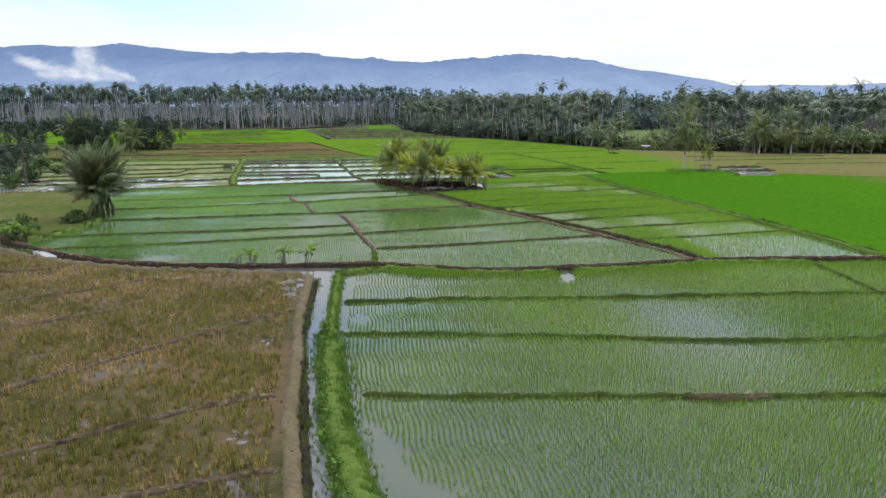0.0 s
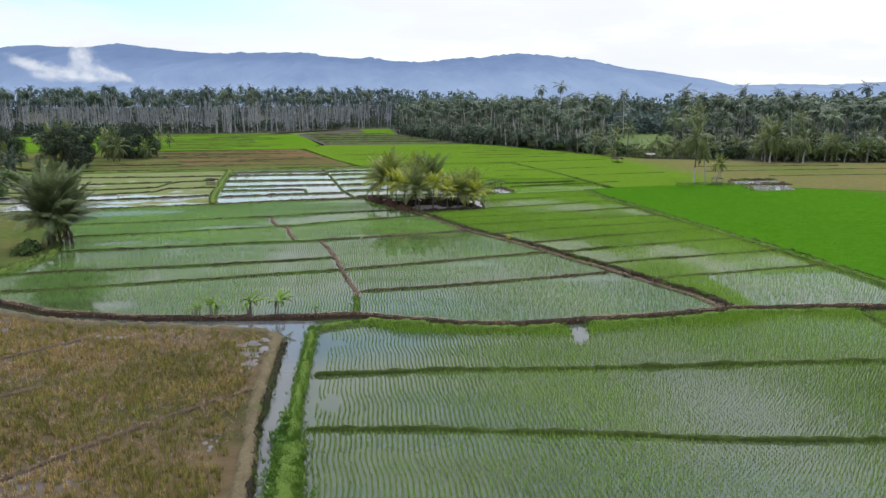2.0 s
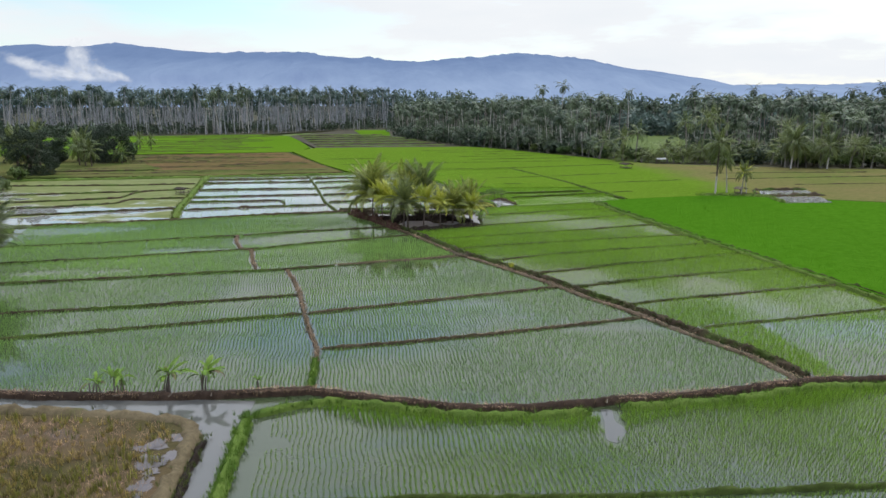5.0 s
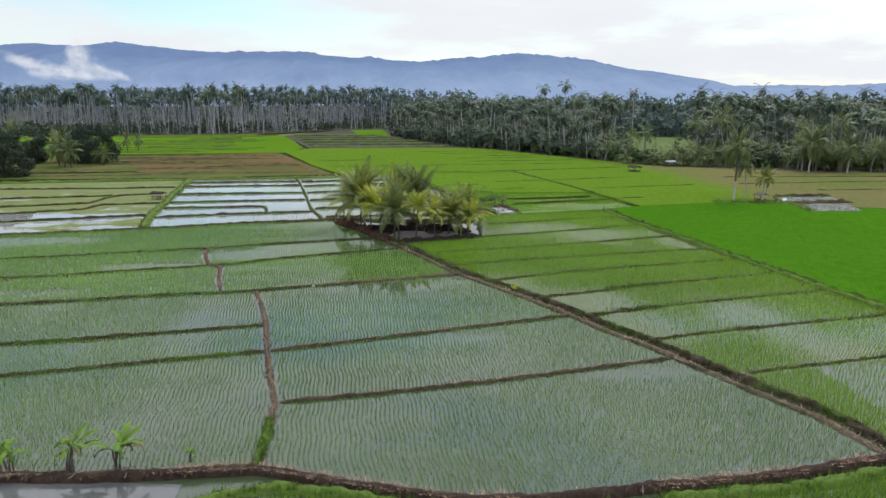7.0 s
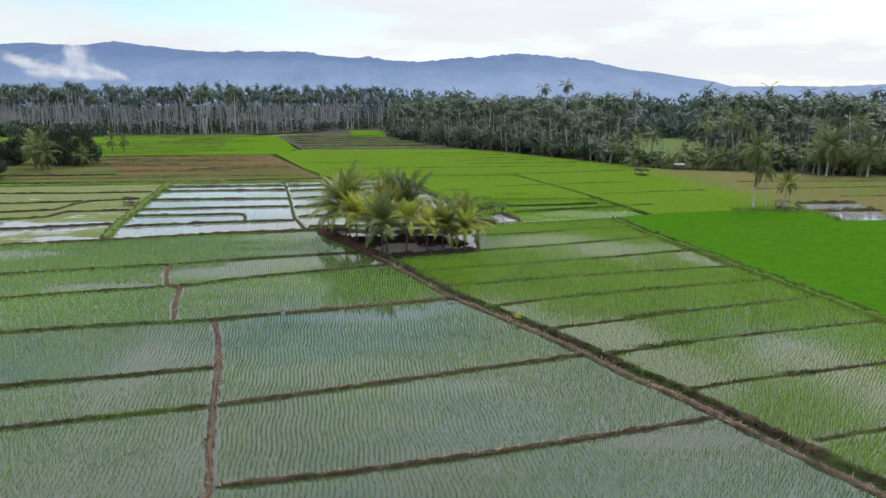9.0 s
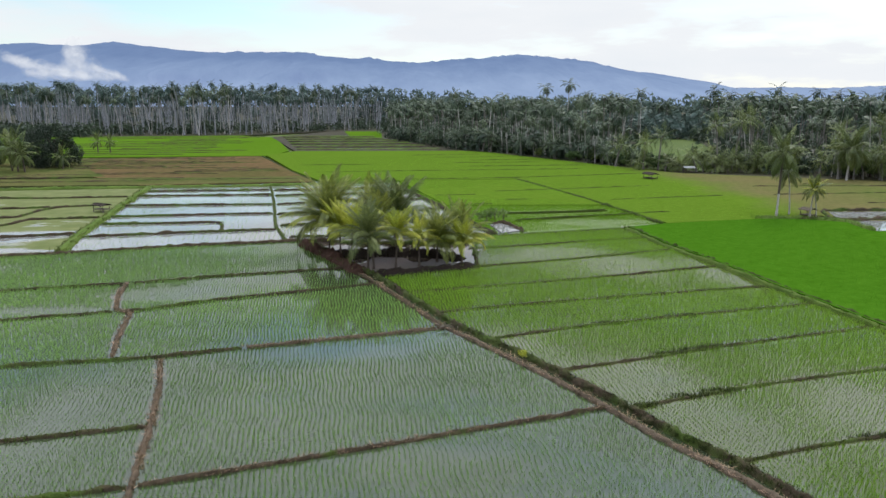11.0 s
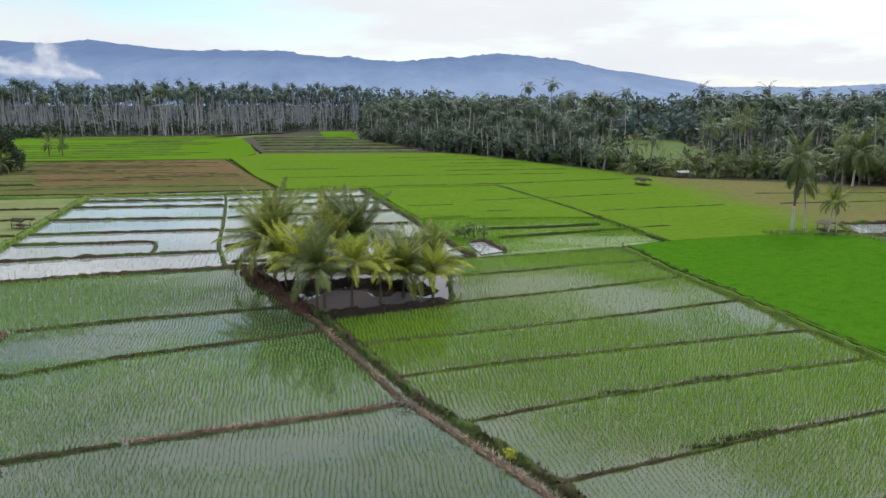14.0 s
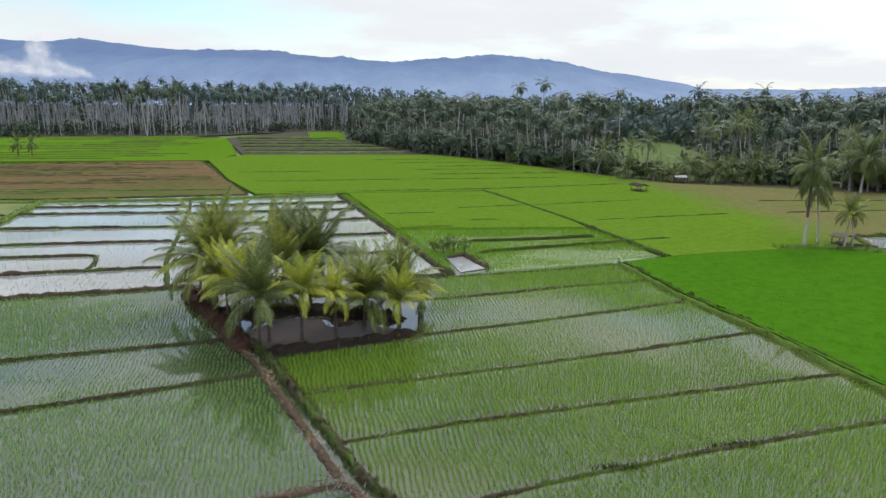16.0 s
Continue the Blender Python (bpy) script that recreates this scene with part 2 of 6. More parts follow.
M_BANANA = leafy("banana_leaves", (0.07, 0.135, 0.018), (0.135, 0.20, 0.034), 0.8, 0.45, 0.4, 0.4)
M_TRUNK = earthy("palm_bark", ((0.3, (0.20, 0.19, 0.17)), (0.7, (0.31, 0.30, 0.275))), ((0.3, (0.14, 0.13, 0.115)), (0.7, (0.33, 0.32, 0.295))), 0.8, 5.0, 0.9, 0.4, 0.2, (1, 1, 3))
# distant bark, tinted blue-grey to carry the haze in its colour
M_TRUNK_FAR = earthy("hazy_palm_bark", ((0.3, (0.11, 0.115, 0.122)), (0.7, (0.25, 0.255, 0.262))), ((0.3, (0.09, 0.094, 0.1)), (0.7, (0.25, 0.254, 0.26))), 0.8, 5.0, 0.9, 0.0, 0.1, (1, 1, 0.3))
M_TRUNK_DARK = earthy("dark_bark", ((0.3, (0.043, 0.034, 0.028)), (0.7, (0.081, 0.062, 0.05))), ((0.3, (0.031, 0.025, 0.019)), (0.7, (0.093, 0.074, 0.062))), 0.8, 5.0, 0.9, 0.5, 0.2, (1, 1, 3))
M_TIN = earthy("sheet_roof", ((0.3, (0.205, 0.205, 0.205)), (0.7, (0.279, 0.279, 0.285))), ((0.3, (0.186, 0.18, 0.167)), (0.7, (0.31, 0.31, 0.31))), 0.8, 6.0, 0.5, 0.1)
M_WOOD = earthy("weathered_wood", ((0.3, (0.062, 0.05, 0.037)), (0.7, (0.105, 0.087, 0.068))), ((0.3, (0.043, 0.037, 0.031)), (0.7, (0.124, 0.105, 0.081))), 1.0, 8.0, 0.9, 0.3)
M_PUDDLE = watery("puddle_water", (0.04, 0.034, 0.032), (0.075, 0.064, 0.062), 0.25, 0.3, 1.8)
M_RICE_BRIGHT = leafy("bright_rice_leaves", (0.082, 0.163, 0.011), (0.116, 0.204, 0.018), 0.05, 0.4, 0.6, 0.0, 0.3, 0.05)
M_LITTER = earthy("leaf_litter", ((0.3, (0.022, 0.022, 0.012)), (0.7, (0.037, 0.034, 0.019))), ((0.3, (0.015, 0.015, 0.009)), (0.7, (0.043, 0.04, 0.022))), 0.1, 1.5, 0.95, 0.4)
M_CLEARING = earthy("clearing_grass", ((0.3, (0.034, 0.062, 0.012)), (0.7, (0.062, 0.082, 0.02))), ((0.3, (0.025, 0.04, 0.01)), (0.7, (0.066, 0.085, 0.024))), 0.09, 1.5, 0.95, 0.6)
M_DARKSOIL = earthy("dark_wet_soil", ((0.3, (0.009, 0.007, 0.005)), (0.7, (0.018, 0.012, 0.009))), ((0.3, (0.005, 0.004, 0.003)), (0.7, (0.022, 0.016, 0.012))), 0.6, 7.0, 0.8, 0.9)
M_GREENWATER = watery("algae_water", (0.03, 0.038, 0.009), (0.048, 0.05, 0.02))
M_PALERICE = watery("pale_rice_water", (0.06, 0.085, 0.018), (0.10, 0.118, 0.045), 0.1, 0.3, 0.15)
M_DITCH = watery("ditch_water", (0.032, 0.034, 0.03), (0.058, 0.058, 0.053), 0.05, 0.05)
M_TRUNK_MID = earthy("grey_palm_bark", ((0.3, (0.087, 0.081, 0.068)), (0.7, (0.155, 0.146, 0.127))), ((0.3, (0.062, 0.056, 0.05)), (0.7, (0.167, 0.155, 0.136))), 0.8, 5.0, 0.9, 0.4, 0.06, (1, 1, 3))
M_FROND_D = leafy("dark_palm_leaflets", (0.044, 0.068, 0.02), (0.13, 0.152, 0.044), 0.3, 0.38, 0.42, 0.6, 0.5, 0.2)
M_FROND_G = leafy("grey_green_palm_leaflets", (0.075, 0.10, 0.042), (0.15, 0.175, 0.08), 0.3, 0.38, 0.45, 0.6)
M_REDMUD = earthy("reddish_clods", ((0.3, (0.02, 0.011, 0.007)), (0.7, (0.048, 0.026, 0.018))), ((0.3, (0.006, 0.004, 0.003)), (0.7, (0.06, 0.034, 0.024))), 0.8, 4.0, 0.9, 1.0)
M_WETMUD = earthy("wet_pond_mud", ((0.3, (0.034, 0.024, 0.021)), (0.7, (0.052, 0.039, 0.035))), ((0.3, (0.028, 0.02, 0.017)), (0.7, (0.056, 0.043, 0.038))), 0.5, 3.0, 0.5, 0.15, 0.12)
M_DRYGRASS = leafy("dry_bank_grass", (0.075, 0.055, 0.03), (0.17, 0.125, 0.07), 0.7, 0.25, 0.8, 0.0)
M_CANALMUD = earthy("canal_bank_mud", ((0.3, (0.012, 0.008, 0.006)), (0.7, (0.034, 0.022, 0.015))), ((0.3, (0.003, 0.002, 0.0015)), (0.7, (0.06, 0.04, 0.028))), 0.9, 4.0, 0.85, 1.0)
M_CLODS = earthy("brown_clods", ((0.3, (0.028, 0.02, 0.013)), (0.7, (0.08, 0.058, 0.038))), ((0.3, (0.004, 0.003, 0.002)), (0.7, (0.135, 0.10, 0.066))), 0.9, 5.0, 0.85, 1.0)
M_CLAY = earthy("trodden_clay", ((0.3, (0.036, 0.026, 0.017)), (0.7, (0.082, 0.061, 0.041))), ((0.3, (0.009, 0.007, 0.004)), (0.7, (0.118, 0.09, 0.063))), 0.9, 5.0, 0.85, 1.0)
M_DARKWEED = leafy("dark_bank_weeds", (0.016, 0.022, 0.007), (0.05, 0.066, 0.018), 0.5, 0.25, 0.6, 0.0)
M_BANKMUD = earthy("grassy_mud", ((0.3, (0.024, 0.034, 0.007)), (0.7, (0.04, 0.056, 0.012))), ((0.3, (0.014, 0.018, 0.005)), (0.7, (0.05, 0.066, 0.018))), 0.5, 4.0)
M_DEAD = leafy("withered_leaves", (0.07, 0.055, 0.035), (0.13, 0.10, 0.06), 0.5, 0.2, 0.8, 0.4)


def algae_strips():
    """Still pale water with broad floating patches of olive algae."""
    m, nodes, links = shader("algae_patched_water")
    geo = nodes.new("ShaderNodeNewGeometry")
    mp = nodes.new("ShaderNodeMapping")
    mp.inputs["Scale"].default_value = (0.7, 1.5, 1)
    links.new(geo.outputs["Position"], mp.inputs["Vector"])
    mask = nodes.new("ShaderNodeMapRange")
    mask.inputs["From Min"].default_value, mask.inputs["From Max"].default_value = 0.47, 0.53
    xyz = nodes.new("ShaderNodeSeparateXYZ")
    links.new(geo.outputs["Position"], xyz.inputs[0])
    lean = nodes.new("ShaderNodeMath")
    lean.operation = "MULTIPLY_ADD"
    lean.inputs[1].default_value, lean.inputs[2].default_value = -0.006, 0.52
    links.new(xyz.outputs["Y"], lean.inputs[0])
    total = nodes.new("ShaderNodeMath")
    links.new(noise_of(nodes, links, mp.outputs["Vector"], 0.085, 8, 0.6), total.inputs[0])
    links.new(lean.outputs[0], total.inputs[1])
    links.new(total.outputs[0], mask.inputs["Value"])
    algae = ramp_of(nodes, links, noise_of(nodes, links, geo.outputs["Position"], 0.5, 5), ((0.3, (0.06, 0.075, 0.02)), (0.7, (0.10, 0.108, 0.042))))
    p = nodes.new("ShaderNodeBsdfPrincipled")
    p.inputs["IOR"].default_value = 1.33
    links.new(mixed(nodes, links, mask.outputs["Result"], algae, (0.12, 0.12, 0.112)), p.inputs["Base Color"])
    gloss = nodes.new("ShaderNodeMapRange")
    gloss.inputs["To Min"].default_value, gloss.inputs["To Max"].default_value = 0.75, 0.03
    links.new(mask.outputs["Result"], gloss.inputs["Value"])
    links.new(gloss.outputs["Result"], p.inputs["Roughness"])
    dull = nodes.new("ShaderNodeMapRange")
    dull.inputs["To Min"].default_value, dull.inputs["To Max"].default_value = 0.06, 0.5
    links.new(mask.outputs["Result"], dull.inputs["Value"])
    links.new(dull.outputs["Result"], p.inputs["Specular IOR Level"])
    o = nodes.new("ShaderNodeOutputMaterial")
    links.new(p.outputs["BSDF"], o.inputs["Surface"])
    return m


M_ALGAESTRIP = algae_strips()


def rice_and_fallow(name, north, x0, x1):
    """Dense rice, bright in the north or deep green, thinning eastwards into dry fallow ground."""
    m, nodes, links = shader(name)
    geo = nodes.new("ShaderNodeNewGeometry")
    v = geo.outputs["Position"]
    xyz = nodes.new("ShaderNodeSeparateXYZ")
    links.new(v, xyz.inputs[0])
    fine = noise_of(nodes, links, v, 1.6, 6, 0.65)
    dry = mixed(nodes, links, 0.5, ramp_of(nodes, links, noise_of(nodes, links, v, 0.05, 5), ((0.35, (0.052, 0.078, 0.015)), (0.62, (0.094, 0.078, 0.033)))),
                ramp_of(nodes, links, fine, ((0.3, (0.042, 0.047, 0.015)), (0.7, (0.094, 0.082, 0.034)))))
    deep = ramp_of(nodes, links, fine, ((0.3, (0.021, 0.062, 0.003)), (0.7, (0.034, 0.088, 0.006))))
    light = ramp_of(nodes, links, fine, ((0.3, (0.040, 0.076, 0.006)), (0.7, (0.067, 0.109, 0.012))))
    broad = noise_of(nodes, links, v, 0.11, 7, 0.65)

    def drift(axis, wander, lo, hi):
        a = nodes.new("ShaderNodeMath")
        a.operation = "MULTIPLY_ADD"
        a.inputs[1].default_value = wander
        links.new(broad, a.inputs[0])
        links.new(xyz.outputs[axis], a.inputs[2])
        r = nodes.new("ShaderNodeMapRange")
        r.interpolation_type = "SMOOTHSTEP"
        r.inputs["From Min"].default_value, r.inputs["From Max"].default_value = lo + wander / 2, hi + wander / 2
        links.new(a.outputs[0], r.inputs["Value"])
        return r.outputs["Result"]

    green = light if north else deep
    p = nodes.new("ShaderNodeBsdfPrincipled")
    p.inputs["Roughness"].default_value, p.inputs["Specular IOR Level"].default_value = 0.95, 0.0
    links.new(mixed(nodes, links, drift("X", 16.0, x0, x1), green, dry), p.inputs["Base Color"])
    bn = nodes.new("ShaderNodeBump")
    bn.inputs["Strength"].default_value, bn.inputs["Distance"].default_value = 0.5, 0.08
    links.new(fine, bn.inputs["Height"])
    links.new(bn.outputs["Normal"], p.inputs["Normal"])
    o = nodes.new("ShaderNodeOutputMaterial")
    links.new(p.outputs["BSDF"], o.inputs["Surface"])
    return m


M_FALLOW = rice_and_fallow("rice_into_fallow", True, 36.5, 46.5)
M_DEEPRICE = rice_and_fallow("deep_green_rice", False, 50.0, 66.0)


# ---- building tools ----


def np_mesh(name, verts, faces, material, smooth=False):
    """A mesh from arrays: verts (n, 3), faces (m, 3 or 4)."""
    verts, faces = np.asarray(verts, np.float32), np.asarray(faces, np.int32)
    me = bpy.data.meshes.new(name)
    k = faces.shape[1]
    me.vertices.add(len(verts))
    me.vertices.foreach_set("co", verts.ravel())
    me.loops.add(faces.size)
    me.loops.foreach_set("vertex_index", faces.ravel())
    me.polygons.add(len(faces))
    me.polygons.foreach_set("loop_start", np.arange(len(faces), dtype=np.int32) * k)
    me.update(calc_edges=True)
    if smooth:
        me.polygons.foreach_set("use_smooth", np.ones(len(faces), bool))
    me.materials.append(material)
    return me


def np_part(name, verts, faces, material, parent=None, label="", smooth=False):
    ob = new(name, np_mesh(name, verts, faces, material, smooth))
    if parent:
        ob.parent = parent
    return tagged(ob, label)


def bm_mesh(name, bm, material, smooth=False):
    me = bpy.data.meshes.new(name)
    bm.normal_update()
    bm.to_mesh(me)
    bm.free()
    for f in me.polygons:
        f.use_smooth = smooth
    me.materials.append(material)
    return me


def part(name, bm, material, parent=None, label="", smooth=False):
    ob = new(name, bm_mesh(name, bm, material, smooth))
    if parent:
        ob.parent = parent
    return tagged(ob, label)


def along_x(line):
    """y over x for a line that runs across, going straight on past its ends."""
    p = np.array(line, float)

    def f(x):
        y = np.interp(x, p[:, 0], p[:, 1])
        k0 = (p[1, 1] - p[0, 1]) / (p[1, 0] - p[0, 0])
        k1 = (p[-1, 1] - p[-2, 1]) / (p[-1, 0] - p[-2, 0])
        return y + np.where(x < p[0, 0], (x - p[0, 0]) * k0, 0) + np.where(x > p[-1, 0], (x - p[-1, 0]) * k1, 0)
    return f


def along_y(line):
    """x over y for a line that runs away from the viewer."""
    return along_x(sorted((y, x) for x, y in line))


def resample(line, step):
    p = np.array(line, float)
    d = np.r_[0, np.cumsum(np.hypot(*np.diff(p, axis=0).T))]
    s = np.linspace(0, d[-1], max(3, int(d[-1] / step) + 1))
    # round the corners a little
    q = np.stack([np.interp(s, d, p[:, 0]), np.interp(s, d, p[:, 1])], 1)
    for _ in range(2):
        q[1:-1] = (q[:-2] + 2 * q[1:-1] + q[2:]) / 4
    return q


def wobble(q, scale, amount, seed):
    return np.array([noise.noise((x * scale + seed, y * scale, seed * 1.7)) for x, y in q]) * amount


BUND_LINES = []


def bund(name, line, width, height, material, label, base=-0.12, rough=0.35, tufts=0.0, tuft_mat=None, tuft_h=0.2, step=0.16, uneven=0.7, lumps=0.3, straw=0):
    """An earth bank along a line: rounded, uneven top and crumbling sides."""
    seed = len(BUND_LINES) * 3.1
    q = resample(line, step)
    t = np.gradient(q, axis=0)
    t /= np.maximum(np.hypot(t[:, 0], t[:, 1]), 1e-6)[:, None]
    nrm = np.stack([-t[:, 1], t[:, 0]], 1)
    shape = ((-1.0, 0.0), (-0.72, 0.62), (-0.3, 0.97), (0.12, 1.0), (0.55, 0.8), (0.8, 0.45), (1.0, 0.0))
    n, k = len(q), len(shape)
    verts = np.zeros((n, k, 3))
    side = wobble(q, 0.25, width * 0.35, seed)
    run = np.r_[0, np.cumsum(np.hypot(*np.diff(q, axis=0).T))]
    end = np.clip(np.minimum(run, run[-1] - run) / (0.8 * width + 0.1), 0.02, 1) ** 0.5
    for j, (u, z) in enumerate(shape):
        a = wobble(q, 1.7, width * rough, seed + 7 * j) + wobble(q, 4.6, width * rough * 0.7, seed + 11 * j + 5) + side
        h = height * (1 + wobble(q, 1.1, uneven, seed + 50 + 3 * j)) + wobble(q, 3.7, lumps * min(height, 0.4) * 1.6, seed + 90 + j)
        verts[:, j, :2] = q + nrm * (u * end * width / 2 + a * 0.5)[:, None]
        verts[:, j, 2] = base + (h - base) * z * end
    i, j = np.meshgrid(np.arange(n - 1), np.arange(k - 1), indexing="ij")
    a = (i * k + j).ravel()
    ob = np_part(name, verts.reshape(-1, 3), np.stack([a, a + k, a + k + 1, a + 1], 1), material, smooth=True)
    BUND_LINES.append((q, width / 2))
    tagged(ob, label, "earth bank", kind="structure")
    if tufts:
        m = int(len(q) * step * tufts)
        r = np.random.default_rng(int(seed * 10) + 1)
        s = r.uniform(0, n - 1.01, m)
        c = q[s.astype(int)] + nrm[s.astype(int)] * (r.normal(0, width * 0.26, m))[:, None]
        blades(name + "_grass", c, height * 0.55, tuft_h, 6, tuft_mat, "grass and weeds growing on the earth bank", spread=0.12, seed=int(seed * 10))
    if straw:
        r = np.random.default_rng(int(seed * 10) + 2)
        m = int(run[-1] * straw)
        s = r.uniform(0, n - 1.01, m).astype(int)
        patchy = clump_noise(q[s], 0.5, int(seed) + 3) + r.normal(0, 0.3, m) > -0.1
        s = s[patchy]
        c = q[s] + nrm[s] * (r.normal(0, width * 0.22, len(s)))[:, None]
        blades(name + "_straw", c, height * 0.9, 0.06, 3, M_REDSTRAW, "dry straw strewn over the earth bank", spread=0.3, width=0.022, lean=6.0, seed=int(seed * 10) + 5, category="straw")
    return ob


def blades(name, centres, z, height, per, material, label, spread=0.07, width=0.026, lean=0.5, seed=0, category="grass", vigour=None):
    """Many small plants, each a tuft of narrow blades."""
    r = np.random.default_rng(seed)
    n = len(centres)
    if n == 0:
        return None
    c = np.repeat(np.asarray(centres), per, axis=0)
    m = len(c)
    a = r.uniform(0, 2 * np.pi, m)
    size = np.repeat(r.uniform(0.8, 1.2, n) * (1.0 if vigour is None else vigour), per) * r.uniform(0.65, 1.1, m) * height
    foot = c + np.stack([np.cos(a), np.sin(a)], 1) * (r.uniform(0, spread * 0.5, m))[:, None]
    b = a + r.uniform(-0.9, 0.9, m)
    tip = foot + np.stack([np.cos(b), np.sin(b)], 1) * (size * r.uniform(0.1, lean, m))[:, None]
    w = a + np.pi / 2 + r.uniform(-0.6, 0.6, m)
    off = np.stack([np.cos(w), np.sin(w)], 1) * (width * r.uniform(0.7, 1.3, m) / 2)[:, None]
    zz = np.repeat(np.broadcast_to(np.asarray(z, float), (n,)), per)
    v = np.zeros((m, 3, 3), np.float32)
    v[:, 0, :2], v[:, 1, :2], v[:, 2, :2] = foot - off, foot + off, tip
    v[:, 0, 2] = v[:, 1, 2] = zz - 0.03
    v[:, 2, 2] = zz + size
    ob = np_part(name, v.reshape(-1, 3), np.arange(m * 3).reshape(-1, 3), material)
    return tagged(ob, label, category, kind="stuff")


def rice_grid(x0, x1, y0, y1, across, down, slant, seed):
    """Planting places in wavering rows that run away at a slant."""
    r = np.random.default_rng(seed)
    u = np.arange(x0 - 8, x1 + 8, across)
    v = np.arange(y0 - 4, y1 + 4, down)
    uu, vv = np.meshgrid(u, v)
    wave = 0.04 * np.sin(vv * 0.7 + uu * 0.11) + 0.05 * np.sin(vv * 2.2 + uu * 0.21 + 1)
    x = uu + wave - slant * (vv - (y0 + y1) / 2) + r.normal(0, 0.012, uu.shape)
    y = vv + 0.22 * uu * 0.0 + 0.12 * np.sin(uu * 0.8) + r.normal(0, 0.012, uu.shape)
    p = np.stack([x.ravel(), y.ravel()], 1)
    return p[(p[:, 0] > x0) & (p[:, 0] < x1) & (p[:, 1] > y0) & (p[:, 1] < y1)]


def clump_noise(p, scale, seed):
    """A cheap smooth field over the plan, about -1 to 1."""
    r = np.random.default_rng(seed)
    f = np.zeros(len(p))
    for k in range(7):
        w = r.normal(0, 1, 2) * scale * (1 + 0.5 * k)
        f += np.sin(p @ w + r.uniform(0, 6.28)) / (1 + 0.35 * k)
    return f / 2.2


def outside_bunds(p, extra=0.05):
    """Keeps the places that lie clear of every bank."""
    keep = np.ones(len(p), bool)
    for q, half in BUND_LINES:
        lo, hi = q.min(0) - half - 0.5, q.max(0) + half + 0.5
        near = np.where(keep & (p[:, 0] > lo[0]) & (p[:, 0] < hi[0]) & (p[:, 1] > lo[1]) & (p[:, 1] < hi[1]))[0]
        for chunk in np.array_split(near, max(1, len(near) // 4000)):
            if len(chunk):
                d = ((p[chunk, None, :] - q[None]) ** 2).sum(2).min(1)
                keep[chunk[d < (half + extra) ** 2]] = False
    return p[keep]


def inside(p, poly):
    x, y = p[:, 0], p[:, 1]
    c = np.zeros(len(p), bool)
    j = len(poly) - 1
    for i in range(len(poly)):
        (xi, yi), (xj, yj) = poly[i], poly[j]
        if yi != yj:
            c ^= ((yi > y) != (yj > y)) & (x < (xj - xi) * (y - yi) / (yj - yi) + xi)
        j = i
    return c


def leaf_cloud(blobs, count, leaf, r):
    """Leaves scattered through the outer shells of several lobes, leaving gaps."""
    vol = np.array([b[3] ** 2 for b in blobs])
    pick = r.choice(len(blobs), count, p=vol / vol.sum())
    b = np.array(blobs)[pick]
    d = r.normal(0, 1, (count, 3))
    d /= np.linalg.norm(d, axis=1)[:, None]
    rad = b[:, 3] * r.uniform(0.55, 1.08, count) ** 0.6
    c = b[:, :3] + d * rad[:, None] * np.array([1, 1, 0.85])
    n = d + r.normal(0, 0.7, (count, 3))
    n /= np.linalg.norm(n, axis=1)[:, None]
    t = np.cross(n, r.normal(0, 1, (count, 3)))
    t /= np.linalg.norm(t, axis=1)[:, None]
    u = np.cross(n, t)
    s = leaf * r.uniform(0.6, 1.4, count)
    v = np.stack([c - t * s[:, None], c + u * (s * 0.45)[:, None], c + t * s[:, None] - n * (s * 0.3)[:, None], c - u * (s * 0.45)[:, None]], 1)
    v = v.reshape(-1, 3)
    v[:, 2] = np.maximum(v[:, 2], 0.02)
    return v, np.arange(count * 4).reshape(-1, 4)


def slab(name, outline, z, material, label, category="field", thick=0.3):
    """A flat field: its outline filled, with sides going down into the ground."""
    bm = bmesh.new()
    top = [bm.verts.new((x, y, z)) for x, y in outline]
    low = [bm.verts.new((x, y, z - thick)) for x, y in outline]
    f = bm.faces.new(top)
    for i in range(len(top)):
        bm.faces.new((top[i - 1], top[i], low[i], low[i - 1]))
    f.normal_update()
    bmesh.ops.triangulate(bm, faces=[f], quad_method="BEAUTY", ngon_method="EAR_CLIP")
    bmesh.ops.recalc_face_normals(bm, faces=bm.faces)
    return tagged(part(name, bm, material), label, category, kind="structure")


# ---- lines of the plan ----
CANAL_BANK = [(-46, 50), (-38.6, 42.8), (-33, 38.2), (-27.7, 35.0), (-21.6, 33.4), (-15.8, 32.9), (-9.6, 33.0), (-6.8, 31.9), (-2.9, 30.6), (-0.6, 30.5), (2.9, 30.9),
              (6.9, 31.2), (12.5, 32.2), (17.9, 32.1), (26, 31.6), (40, 31)]
V1 = [(-9.8, 33.2), (-9.9, 35.7), (-10.0, 38.4), (-10.7, 41), (-11.4, 44.3), (-12.3, 48.8), (-13.2, 52.5), (-14.2, 55.7)]
T1 = [(-37, 53.2), (-26, 54.5), (-19.6, 55.5), (-14.4, 56), (-10.6, 57), (-4.1, 58.4), (-0.3, 59.4)]
T2 = [(-11.4, 44.6), (-6.5, 45.9), (-1.5, 47.3), (4, 48.8), (5.3, 49.2)]
T2W = [(-37, 45.2), (-32, 46), (-21.5, 47.1), (-16.7, 48), (-12.3, 48.8)]
T3 = [(-10.0, 38.5), (-6, 39), (-0.1, 40.1), (5.5, 41.4), (8.4, 42.1)]
T3W = [(-36.5, 40.2), (-29.5, 41), (-19.5, 43), (-15.1, 43.9), (-11.5, 44.6)]
